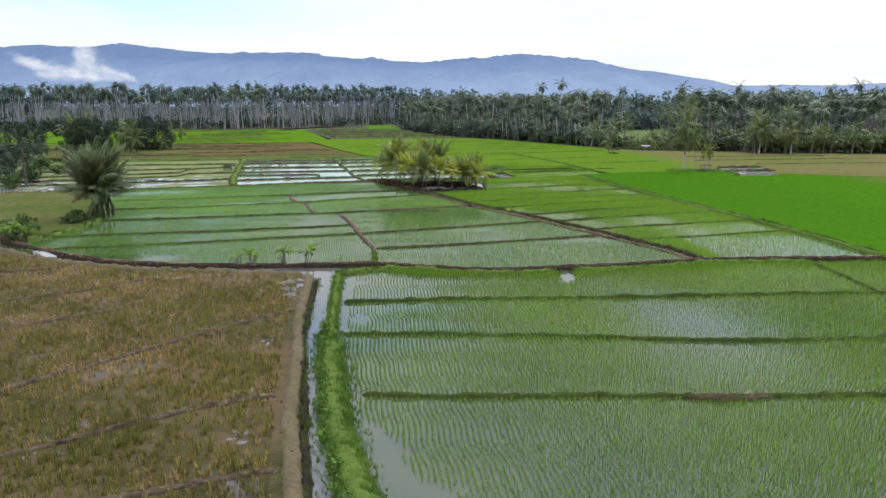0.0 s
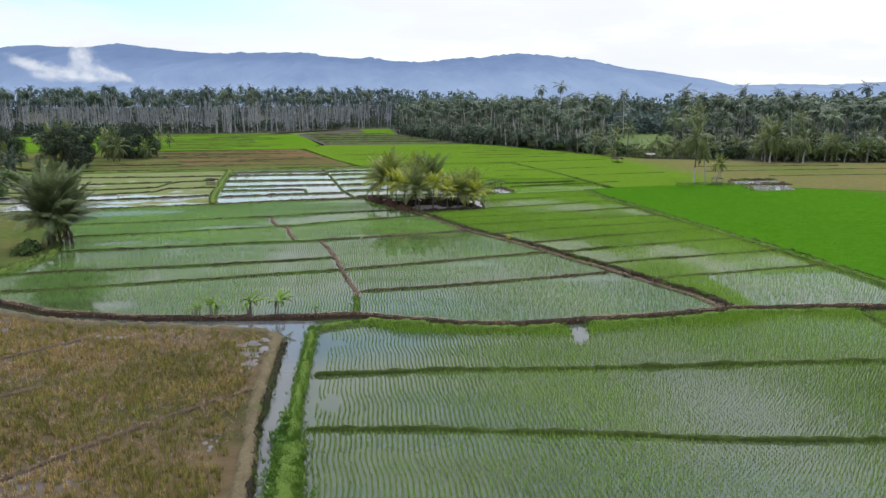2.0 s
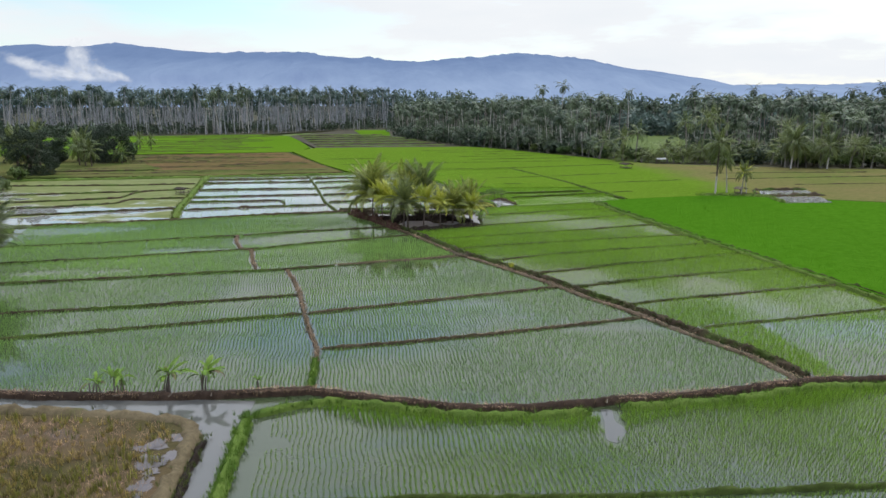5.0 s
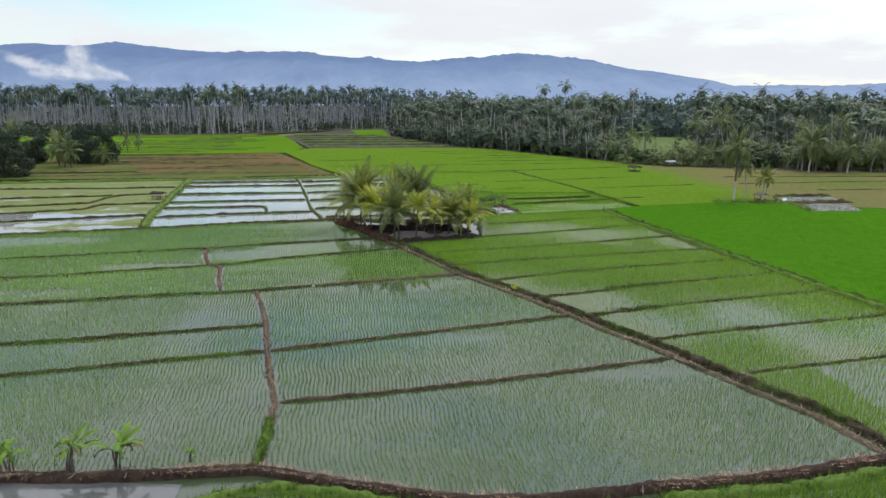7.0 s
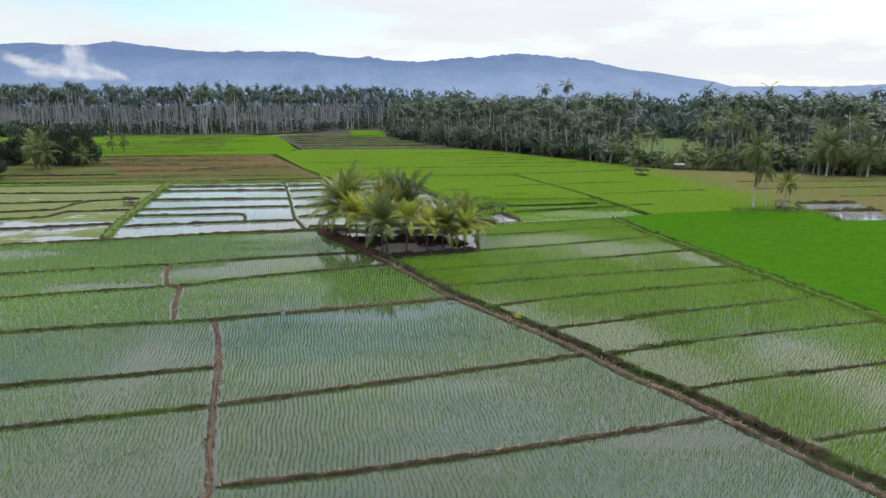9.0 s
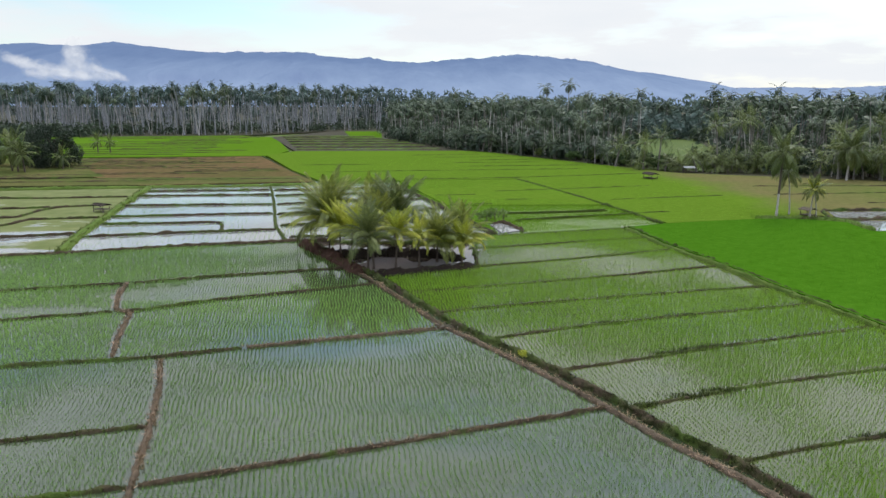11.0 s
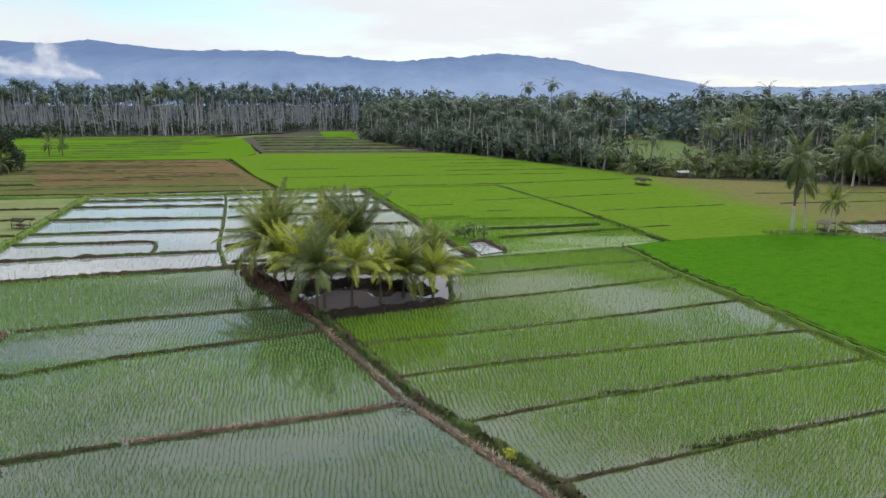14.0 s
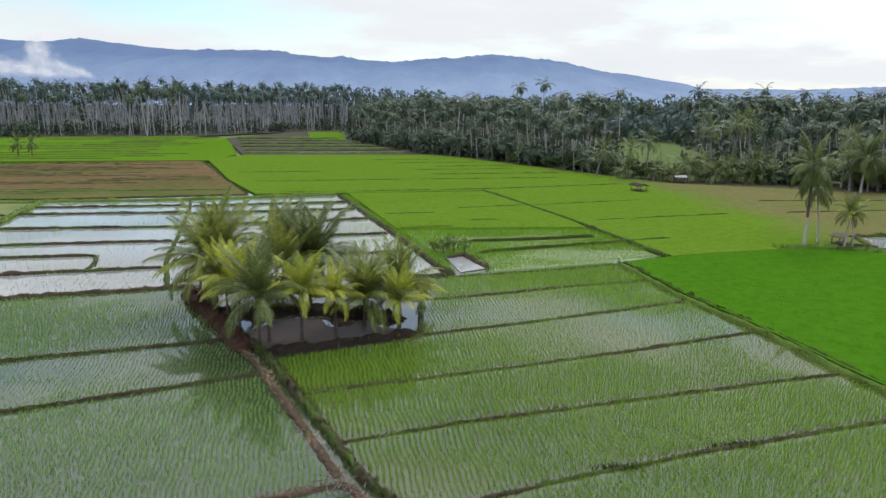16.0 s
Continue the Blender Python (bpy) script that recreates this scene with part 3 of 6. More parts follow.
PATH_DIAG = [(-10.8, 83.5), (-7.6, 76), (-4.6, 70.2), (-0.3, 59.7), (3.2, 53.7), (5.4, 49.4), (6.6, 46.6), (8.1, 43.9), (9.6, 40.4), (10.6, 38.2), (11.8, 35.7), (12.5, 32.6)]
T4 = [(-19.0, 63.6), (-17.6, 63.9), (-14, 65.6), (-9.6, 67.0), (-3.9, 68.9)]
T4W = [(-40, 59.6), (-28.8, 61.4), (-24.2, 62.5), (-19.3, 63.6)]
T5 = [(-20.8, 70), (-15.2, 71.6), (-6.4, 73.4)]
T5W = [(-44, 66.2), (-32.3, 67.8), (-26.9, 68.9), (-21, 69.9)]
T6 = [(-58, 74.5), (-44.9, 77.2), (-30.2, 79.8), (-20.5, 82.3), (-10.8, 84)]
CURVE = [(-21, 70), (-20.6, 67.5), (-19.4, 63.9), (-18.3, 63.2), (-17.4, 59), (-16.5, 56)]
GREEN_DIAG = [(-30.0, 80), (-31.9, 88), (-33.0, 95), (-35.6, 110), (-38.2, 124.6)]
VW = [(-12.7, 84), (-14.8, 91.3), (-16, 98), (-17.4, 106), (-19.2, 115.5), (-21, 124)]
W_TOP = [(-85, 121), (-61.5, 122), (-50.2, 123.3), (-38, 124), (-21.2, 124.8), (-11, 126.8), (-3.6, 128.2)]
DR = [(-3.6, 128.2), (-0.6, 115), (2.2, 102.4), (5.2, 88), (6.2, 85.2)]
DE = [(18.8, 88), (19.4, 79), (20.6, 72.8), (21.2, 67), (22.2, 60), (23.2, 53), (24.2, 47), (24.9, 40.5), (25.6, 31.8)]
FNT = [(23.4, 89.3), (20.8, 105.9), (18.4, 118), (15.5, 131.9)]
S1 = [(-11.3, 24.4), (-5.2, 24.5), (1, 24.1), (10.7, 24.0), (18.8, 23.7), (30, 23.4)]
S2 = [(-11.0, 19.1), (-5.7, 18.6), (-0.5, 17.9), (4.6, 17.0), (9.6, 16.5), (14.2, 16.5), (26, 16.2)]
S3 = [(-9.7, 12.1), (-6.3, 11.6), (-2, 11.4), (3.2, 10.9), (9.8, 10.5), (20, 10.2)]
E_LINES = [
    [(11.0, 40.0), (14.4, 40.7), (25, 42.7)],
    [(7.9, 44.6), (10.9, 45.4), (16.8, 46.6), (24.2, 47.9)],
    [(6.0, 49.0), (11.4, 50.6), (16.7, 51.8), (23.4, 53.0)],
    [(4.0, 53.0), (8.5, 54.2), (12.8, 55.5), (22.3, 57.8)],
    [(1.5, 57.4), (6.6, 59.0), (10.9, 60.0), (15.7, 61.0), (21.9, 62.2)],
    [(-1.0, 62.0), (3.4, 63.1), (8.1, 64.0), (13.1, 64.9), (21.2, 66.3)],
    [(-2.6, 66.3), (1.4, 67.2), (6.7, 68.4), (12.8, 69.9), (20.6, 72.1)],
    [(2.4, 73.0), (7.8, 74.4), (13.2, 76.0), (19.4, 77.8)],
    [(2.9, 79.4), (9.0, 80.6), (13.0, 81.7), (18.9, 82.7)],
    [(3.3, 84.2), (6.2, 85.0), (12.1, 86), (19.2, 87.6), (23.6, 89.1), (29.4, 90.3), (36.4, 91.3)],
]

BROWNFIELD = [(-15.5, 129.5), (-21.4, 146.4), (-33.1, 181.5), (-66, 178.6), (-66, 160), (-52, 139), (-40, 126.5)]
CLEARING = [(40, 147), (46, 141.5), (54, 139.5), (58, 158), (72, 178), (97, 250), (82, 258), (60, 205), (44, 165)]

# ---- ground, water, fields ----
bm = bmesh.new()
bmesh.ops.create_grid(bm, x_segments=8, y_segments=8, size=4500, matrix=Matrix.Translation((0, 0, -0.45)))
tagged(part("ground", bm, M_GROUND), "grassy plain that runs to the far hills", "ground", kind="structure")

slab("paddy_water", [(-64, 30), (-12, 30), (-12, -14), (60, -14), (60, 131), (-64, 131)], 0.0, M_WATER, "shallow muddy water standing in the rice paddies", "water", 0.2)

# dry stubble field west of the ditch
STUBBLE = [(-13.9, 29.6), (-13.4, 22), (-12.9, 17), (-12.4, 12), (-11.6, 8), (-10.9, 5), (-9.8, -2), (-8.8, -12), (-60, -12), (-60, 52), (-40, 41.2), (-33.6, 36.5), (-27.7, 33.1), (-21.6, 31.5), (-15.5, 30.7)]
slab("stubble_field", STUBBLE, 0.16, M_STUBBLE, "harvested field of brown straw stubble with bare wet patches", "field")
slab("ditch_water", [(-13.5, 29.4), (-15.5, 30.4), (-27.7, 32.8), (-40, 40.5), (-41, 42), (-27.7, 34.4), (-12, 32.4), (-12.0, 28.5), (-11.8, 22), (-11.2, 17), (-10.6, 12), (-10, 8), (-9.2, 5), (-7, -12),
                     (-8.6, -12), (-10.6, 5), (-11.4, 8), (-12.2, 12), (-12.7, 17), (-13.2, 22)], 0.02, M_DITCH, "pale muddy water in an irrigation ditch", "water", 0.1)

slab("flooded_fields", [(-30.4, 80.2), (-20.5, 82.7), (-12, 84.4), (5.5, 85.3), (2, 102), (-3.7, 128), (-21, 124.6), (-38.2, 123.8), (-35.6, 110), (-33, 95)], 0.006, M_OPEN,
     "pale milky water standing in the flooded fields", "water", 0.05)
slab("flooded_fields", [(-84, 120.6), (-62, 121.6), (-38.3, 123.4), (-35.7, 110), (-33.1, 95), (-30.6, 80.1), (-43, 78), (-58, 75), (-84, 95)], 0.007, M_ALGAESTRIP,
     "shallow water in the western strips, patched with olive algae", "water", 0.05)

# dry ground further west, behind the ditch bank
slab("rough_grass", [(-37.6, 43.0), (-36.2, 52.5), (-38.6, 57.5), (-45.5, 76.6), (-90, 71), (-90, 52), (-46, 51)], 0.14, M_TAN, "rough grass field, green and brown", "field")
slab("rice_field_far", [(-150, 178), (-31, 183), (-29.5, 199), (-44, 268), (-60, 284), (-190, 268)], 0.12, M_FARGREEN, "bright green rice field near the palm woods", "field")
slab("brown_field", BROWNFIELD, 0.12, M_BROWNFIELD, "harvested brown field", "field")
slab("rough_grass", [(-50, 139.0), (-57, 150), (-63, 165), (-64, 179), (-110, 178), (-110, 135)], 0.124, M_TAN, "rough green grass beside the brown field", "field")
slab("rough_grass", [(-15.9, 130.2), (-18.6, 138), (-30, 136.4), (-47, 137.6), (-60, 135.5), (-84, 137), (-71, 126.8), (-40, 126.8)], 0.126, M_TAN, "rough green verge below the brown field", "field")
slab("ploughed_field", [(-27.9, 198.2), (14.1, 196.4), (-4, 250), (-7, 317), (-30, 320), (-45.8, 269.7)], 0.13, M_DARKFIELD, "dark ploughed field in narrow wet strips", "field")
slab("rice_field_far", [(-17, 256), (-7.2, 255), (-8.6, 316), (-24, 318)], 0.17, M_FARGREEN, "small green plot before the palm woods", "field")
slab("rice_field_north", [(-2.6, 129.2), (15.9, 130.4), (18.7, 118), (21.1, 105.9), (23.7, 89.3), (29.4, 90.4), (36.4, 91.4), (41, 92.2), (36.6, 98), (40, 112), (45, 137), (34.9, 157), (18.7, 190.5), (13.5, 195), (-27.5, 197), (-32, 183), (-20.8, 146), (-14.2, 129)],
     0.2, M_FALLOW, "dense bright green rice field", "field")
slab("rice_field_north", [(-2.4, 128.9), (15.6, 129.6), (18.2, 118), (20.6, 105.9), (20.9, 102), (2.9, 103), (1.0, 112)], 0.204, M_FALLOW, "dense bright green rice field", "field")
slab("rice_field_east", [(25.8, 31), (25.2, 40.5), (24.5, 47), (23.5, 53), (22.5, 60), (21.5, 67), (20.9, 72.8), (19.8, 79), (19.2, 87.6), (23.6, 89.1), (29.4, 90.3), (36.4, 91.3), (40.5, 90), (47, 86), (70, 74), (110, 60), (110, 20)],
     0.208, M_DEEPRICE, "dense deep green rice field", "field")
slab("fallow_field", [(41.5, 92.5), (32.4, 96.0), (39.0, 112), (43.5, 138), (69, 124), (120, 112), (160, 96), (110, 60), (70, 74.5), (47, 86.5)], 0.195, M_FALLOW, "fallow field of dry grass, tan and green", "field")
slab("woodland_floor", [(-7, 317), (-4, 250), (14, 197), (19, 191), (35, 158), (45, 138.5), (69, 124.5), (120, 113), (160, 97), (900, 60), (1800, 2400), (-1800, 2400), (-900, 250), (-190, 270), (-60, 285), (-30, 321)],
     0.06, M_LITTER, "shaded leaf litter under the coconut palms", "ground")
slab("clearing", CLEARING, 0.09, M_CLEARING, "small grassy clearing among the palms", "ground")

slab("algae_water", [(12.9, 33), (14.4, 33.2), (14.4, 40.6), (24.6, 41.5), (23.2, 53), (21.2, 67), (19.4, 79), (19, 87.5), (6.4, 85), (3.2, 84), (3.0, 73.6), (-4.2, 70.4), (0.2, 59.7), (5.9, 49.4), (10.2, 40.4)], 0.004, M_GREENWATER,
     "green algae-tinted water among the lush rice", "water", 0.05)

slab("gap_water", [tuple(q) for q in resample([(12.7, 33.6), (13.2, 33.5), (13.6, 32.5), (13.3, 31.7), (13.0, 32.4), (12.7, 33.6)], 0.15)[:-1]], 0.01, M_DITCH, "pale water where two banks meet", "water", 0.05)
slab("gap_water", [tuple(q) for q in resample([(2.35, 30.4), (2.85, 30.4), (2.6, 29.3), (2.9, 28.6), (2.2, 27.5), (1.8, 27.8), (2.0, 28.6), (2.2, 29.3), (2.35, 30.4)], 0.15)[:-1]], 0.008, M_DITCH, "pale water in a gap through the bank", "water", 0.05)

slab("gap_water", [tuple(q) for q in resample([(-35.3, 39.3), (-34.3, 39.0), (-32.2, 36.9), (-32.7, 36.7), (-34.2, 37.6), (-35.3, 39.3)], 0.3)[:-1]], 0.2, M_OPEN, "white pool beside the ditch bank", "water", 0.3)
slab("pale_rice_water", [(9.2, 86.4), (19.2, 88.3), (23.0, 90), (20.8, 101.6), (3.4, 102.6), (5.4, 93.6), (9.0, 91.6)], 0.005, M_PALERICE, "pale green muddy water among the northern rice", "water", 0.05)

# ---- banks between the paddies ----
bund("canal_bank", CANAL_BANK, 0.46, 0.31, M_CANALMUD, "bare brown earth bank with dry straw beside the ditch", uneven=0.2, rough=0.28, lumps=0.14, tufts=12, tuft_mat=M_DRYGRASS, tuft_h=0.14, straw=60)
bund("path_bank", [(x - 0.32, y - 0.12) for x, y in PATH_DIAG if y < 60], 0.42, 0.12, M_CLAY, "trodden pale clay footpath on an earth bank", rough=0.5, tufts=7, tuft_mat=M_DRYGRASS, tuft_h=0.1, straw=26)
bund("path_bank", [(x - 0.32, y - 0.12) for x, y in PATH_DIAG if y > 57], 0.42, 0.12, M_BROWNMUD, "trodden brown footpath on an earth bank", rough=0.5, tufts=12, tuft_mat=M_DRYGRASS, tuft_h=0.1, straw=26)
bund("path_bank", [(x + 0.28, y + 0.1) for x, y in PATH_DIAG], 0.4, 0.24, M_MUD, "dark overgrown ridge beside the footpath", rough=0.7, lumps=0.6, tufts=34, tuft_mat=M_DARKWEED, tuft_h=0.16)
bund("grassy_bank", [(-9.8, 33.2), (-9.85, 35.0), (-9.95, 36.9)], 0.36, 0.2, M_GRASSBUND, "short bank overgrown with bright grass", tufts=60, tuft_mat=M_GRASS, tuft_h=0.2)
for line in ([(-9.95, 36.7)] + V1[2:], [q for q in T1 if q[0] > -13], CURVE):
    bund("paddy_bank", line, 0.3, 0.13, M_CLODS, "low brown mud bank with dry grass between paddies", tufts=14, tuft_mat=M_DRYGRASS, tuft_h=0.13, rough=0.5, straw=22)
for line in ([q for q in T1 if q[0] < -10], T2W, T3W, T4, T4W, T5, T5W):
    bund("paddy_bank", line, 0.24, 0.12, M_MUD, "low dark mud bank between paddies with short weeds", tufts=16, tuft_mat=M_BANKGRASS, tuft_h=0.12, rough=0.5)
for line in (T2, T3):
    bund("paddy_bank", line, 0.22, 0.12, M_BROWNMUD, "low brown mud bank between paddies strewn with straw", tufts=8, tuft_mat=M_DRYGRASS, tuft_h=0.12, rough=0.5, straw=12)
bund("paddy_bank", T6, 0.45, 0.18, M_BROWNMUD, "brown mud bank between paddies", tufts=4, tuft_mat=M_WEED, tuft_h=0.18)
for line in (S1, S2, S3, [(19.6, 31), (19.2, 24)]):
    bund("grassy_bank", line, 0.2, 0.16, M_BANKMUD, "narrow dark bank with green grass on top", tufts=14, tuft_mat=M_GRASS, tuft_h=0.1)
for line in E_LINES:
    bund("paddy_bank", line, 0.22, 0.085, M_MUD, "low muddy bank between paddies with green grass", tufts=16, tuft_mat=M_BANKGRASS, tuft_h=0.11, rough=0.5)
bund("field_bank", DE, 0.4, 0.24, M_GRASSBUND, "grassy bank edging the dense rice", tufts=10, tuft_mat=M_BANKGRASS, tuft_h=0.16, step=0.3)
bund("field_bank", [(x + 0.5, y + 0.1) for x, y in DE], 0.24, 0.25, M_BANKMUD, "dark muddy strip along the dense rice", step=0.3, rough=0.7, lumps=0.5)
bund("field_bank", FNT, 0.26, 0.26, M_BANKMUD, "muddy bank between rice fields", step=0.5, tufts=6, tuft_mat=M_GRASS, tuft_h=0.3)
bund("field_bank", DR, 0.5, 0.28, M_MUD, "mud bank along the flooded fields", tufts=5, tuft_mat=M_GRASS, tuft_h=0.22, step=0.4)
bund("field_bank", VW, 0.4, 0.2, M_BANKMUD, "grassy bank between flooded fields", tufts=8, tuft_mat=M_BANKGRASS, tuft_h=0.14, step=0.4)
bund("grass_track", GREEN_DIAG, 1.15, 0.28, M_GRASSBUND, "broad grassy bank across the flooded fields", tufts=34, tuft_mat=M_BANKGRASS, tuft_h=0.17, step=0.4)
bund("field_bank", W_TOP, 0.9, 0.3, M_GRASSBUND, "grassy bank at the head of the flooded fields", tufts=5, tuft_mat=M_GRASS, tuft_h=0.25, step=0.5)
for y0, y1, xa, xb in ((86.6, 89.4, -31.8, -14.2), (97.9, 99.1, -33.4, -16.2), (105.9, 106, -34.8, -17.3), (114.5, 114.9, -36.8, -19.0), (119.5, 120, -37.5, -20.2)):
    bund("field_bank", [(xa, y0), ((xa + xb) / 2, (y0 + y1) / 2 + 0.2), (xb, y1)], 0.38, 0.2, M_MUD, "low dark mud bank between flooded strips", step=0.4, tufts=4, tuft_mat=M_GRASS)
bund("field_bank", [(-32.4, 93.3), (-26, 93.5), (-20.7, 93.8), (-19.9, 91.5), (-19.5, 88.6)], 0.38, 0.2, M_MUD, "low dark mud bank with a hooked end", step=0.4, tufts=4, tuft_mat=M_GRASS)
for line in ([(-84, 115.5), (-60, 114), (-46.7, 113.4), (-37.0, 114.1)], [(-74, 100.5), (-54.5, 103.6), (-44.5, 105.0), (-42.5, 105.6)],
             [(-70, 92), (-51, 96.3), (-42.8, 98.4), (-42.7, 103.4), (-41.5, 105.6), (-36.4, 107.1)], [(-66, 87.5), (-47.5, 91.1), (-41.3, 93.3), (-40.8, 96.8), (-33.7, 97.6)],
             [(-62, 82), (-45.5, 85.2), (-39.5, 86.7), (-32.2, 88.5)]):
    bund("field_bank", line, 0.32, 0.2, M_MUD, "low dark mud bank between flooded strips", step=0.4, tufts=4, tuft_mat=M_BANKGRASS, tuft_h=0.14)
for y0, y1, xa, xb in ((85.4, 85.2, -12.8, 5.8), (91.4, 93.3, -14.6, 4.0), (98.4, 101.2, -16, 2.2), (106, 109.5, -17.3, 0.5), (113.8, 116.1, -18.8, -1.0), (119.5, 121.5, -20, -2.2)):
    bund("field_bank", [(xa, y0), ((xa + xb) / 2, (y0 + y1) / 2 + 0.2), (xb, y1)], 0.36, 0.2, M_MUD, "low dark mud bank between flooded strips", step=0.4, tufts=4, tuft_mat=M_GRASS)

bund("grassy_bank", [(-37.8, 42.6), (-36.2, 48), (-36.0, 52.5), (-38.2, 57.5), (-42, 67), (-45.2, 76.6)], 0.9, 0.32, M_GRASSBUND, "weedy bank along the rough grass", rough=0.5, tufts=22, tuft_mat=M_WEED, tuft_h=0.35)

bund("mud_heap", [(2.3, 11.0), (3.4, 10.75), (4.6, 10.7), (5.6, 10.75)], 0.42, 0.17, M_BROWNMUD, "low heap of brown mud and clods on a paddy bank", rough=0.6, lumps=0.5, tufts=10, tuft_mat=M_DRYGRASS, tuft_h=0.12, straw=20)

# ditch sides: trodden path on one side, lush bank on the other
bund("ditch_path", [(-40, 41.4), (-33.4, 36.6), (-27.7, 33.6), (-25, 32.8), (-21, 31.9), (-16.8, 31.1), (-14.4, 30.4), (-13.8, 29.2), (-13.65, 27), (-13.4, 23.4), (-13.1, 20), (-12.55, 15), (-12.05, 11), (-11.35, 6), (-10.3, -2), (-9.1, -12)], 0.9, 0.3, M_PATH,
     "trodden dry earth path along the ditch", base=-0.2, rough=0.2, tufts=3, tuft_mat=M_WEED, tuft_h=0.14)
bund("ditch_bank", [(-11.95, 30.8), (-11.9, 28), (-11.6, 22), (-11.3, 17.5)], 0.62, 0.3, M_GRASSBUND, "lush green bank along the ditch", base=-0.2, rough=0.4, lumps=0.1, uneven=0.3, tufts=90, tuft_mat=M_GRASS, tuft_h=0.2)
bund("ditch_bank", [(-11.45, 18.6), (-11.05, 15), (-10.6, 12), (-10.25, 9), (-9.4, 5), (-7.9, -2), (-6.7, -12)], 1.35, 0.32, M_GRASSBUND, "broad lush green bank along the ditch", base=-0.2, rough=0.4, lumps=0.1, uneven=0.3, tufts=210, tuft_mat=M_GRASS, tuft_h=0.2)
bund("ditch_bank", [(-11.9, 30.8), (-10.6, 31.5), (-9, 31.9), (-6.8, 31.3), (-2.9, 30.0), (0, 29.9), (2.0, 30.1)], 0.5, 0.24, M_GRASSBUND, "narrow grassy bank under the brown bank",
     tufts=24, tuft_mat=M_GRASS, tuft_h=0.2)
bund("ditch_bank", [(3.1, 30.3), (8, 30.7), (12.5, 31.6), (20, 31.4)], 0.5, 0.22, M_GRASSBUND, "narrow grassy bank under the brown bank",
     tufts=24, tuft_mat=M_GRASS, tuft_h=0.2)
bund("ditch_bank", [(-13.25, 29.2), (-12.98, 23.4), (-12.62, 18), (-11.8, 12), (-11.2, 8), (-10.75, 5), (-9.7, -2), (-8.5, -12)], 0.42, 0.2, M_DARKSOIL, "dark weedy side of the ditch", base=-0.2, rough=0.7,
     tufts=26, tuft_mat=M_WEED, tuft_h=0.18)
for line in ([(-32, 24.4), (-30, 25.5), (-27.4, 26.7), (-25.4, 28.2), (-23.2, 30.3)], [(-28.5, 19.2), (-27.2, 20.4), (-24.9, 22.2), (-22.6, 23.8)], [(-27, 9.5), (-21.1, 15.1), (-18.5, 18), (-16.4, 20.1), (-13.6, 22.7)], [(-26, 5), (-20.4, 7.9), (-17.7, 9.6), (-15.4, 11), (-12.7, 11.9)],
             [(-18, 4.6), (-14.6, 5.8), (-11.8, 6.6)], [(-45, 26), (-36, 31.5), (-30, 33.5)]):
    bund("stubble_ridge", line, 0.2, 0.3, M_CLODS, "low dry ridge across the stubble", base=0.1, uneven=0.3, rough=0.5, tufts=8, tuft_mat=M_DRYGRASS, tuft_h=0.12, straw=18)

# broad-leaved weeds along the water's edge
wd = np.random.default_rng(91)
wy = wd.uniform(-2, 20, 190)
wx = np.interp(wy, [-2, 5, 9, 12, 15, 20], [-8.35, -9.8, -10.7, -11.1, -11.5, -11.85]) + wd.normal(0, 0.09, 190)
clumps = [leaf_cloud([(x, y, 0.3, q), (x + q * 0.7, y + 0.05, 0.27, q * 0.8)], 34, q * 0.38, wd) for x, y, q in zip(wx, wy, wd.uniform(0.08, 0.2, 190))]
tagged(np_part("ditch_weeds", np.concatenate([v for v, f in clumps]), np.concatenate([f + 34 * 4 * k for k, (v, f) in enumerate(clumps)]), M_WEEDLEAF), "leafy green weeds overhanging the ditch", "weeds", kind="stuff")

# mats of dark weeds on the eastern banks and the footpath's ridge
for k, (x, y, a, b) in enumerate(((9.8, 54.75, 0.5, 0.16), (11.5, 55.2, 0.6, 0.2), (12.6, 55.5, 0.5, 0.18), (9.0, 49.95, 0.6, 0.16), (10.4, 50.35, 0.5, 0.15), (6.6, 49.2, 0.3, 0.15), (14.2, 46.1, 0.5, 0.14), (13.0, 60.5, 0.6, 0.15), (8.4, 59.45, 0.4, 0.14))):
    c = np.stack([x + wd.normal(0, a, 60), y + wd.normal(0, b * 0.5, 60)], 1)
    blades("bank_weeds", c, 0.05, 0.13, 5, M_DARKWEED, "mat of dark low weeds on a paddy bank", spread=0.14, width=0.03, lean=0.9, seed=940 + k, category="weeds")

# ---- rice ----
canal_y, t1_y, t6_y = along_x(CANAL_BANK), along_x(T1), along_x(T6)
v1_x, diag_x, de_x = along_y(V1), along_y(PATH_DIAG), along_y(DE)
bank_x = along_y([(-10.9, 31), (-10.8, 22), (-10.5, 17), (-9.8, 12), (-9.2, 8), (-8.5, 5), (-5.8, -12)])
vw_x, dr_x, gd_x = along_y(VW), along_y(DR), along_y(GREEN_DIAG)


def bare(x, y):
    """Away from the spots of open water that no seedling stands in."""
    wet = np.zeros(len(x), bool)
    for cx, cy, a, b, s in ((-8.75, 7.4, 0.75, 3.0, 0.25), (-7.8, 5.2, 1.3, 0.7, 0.0), (-10.6, 28.6, 0.7, 0.5, 0.0), (2.4, 29.0, 0.5, 1.5, -0.25), (-10.2, 21.3, 0.5, 0.9, 0.0)):
        u = (x - cx) + s * (y - cy)
        wet |= (u / a) ** 2 + ((y - cy) / b) ** 2 < 1 + 0.4 * np.sin(7 * x + 5 * y)
    return ~wet


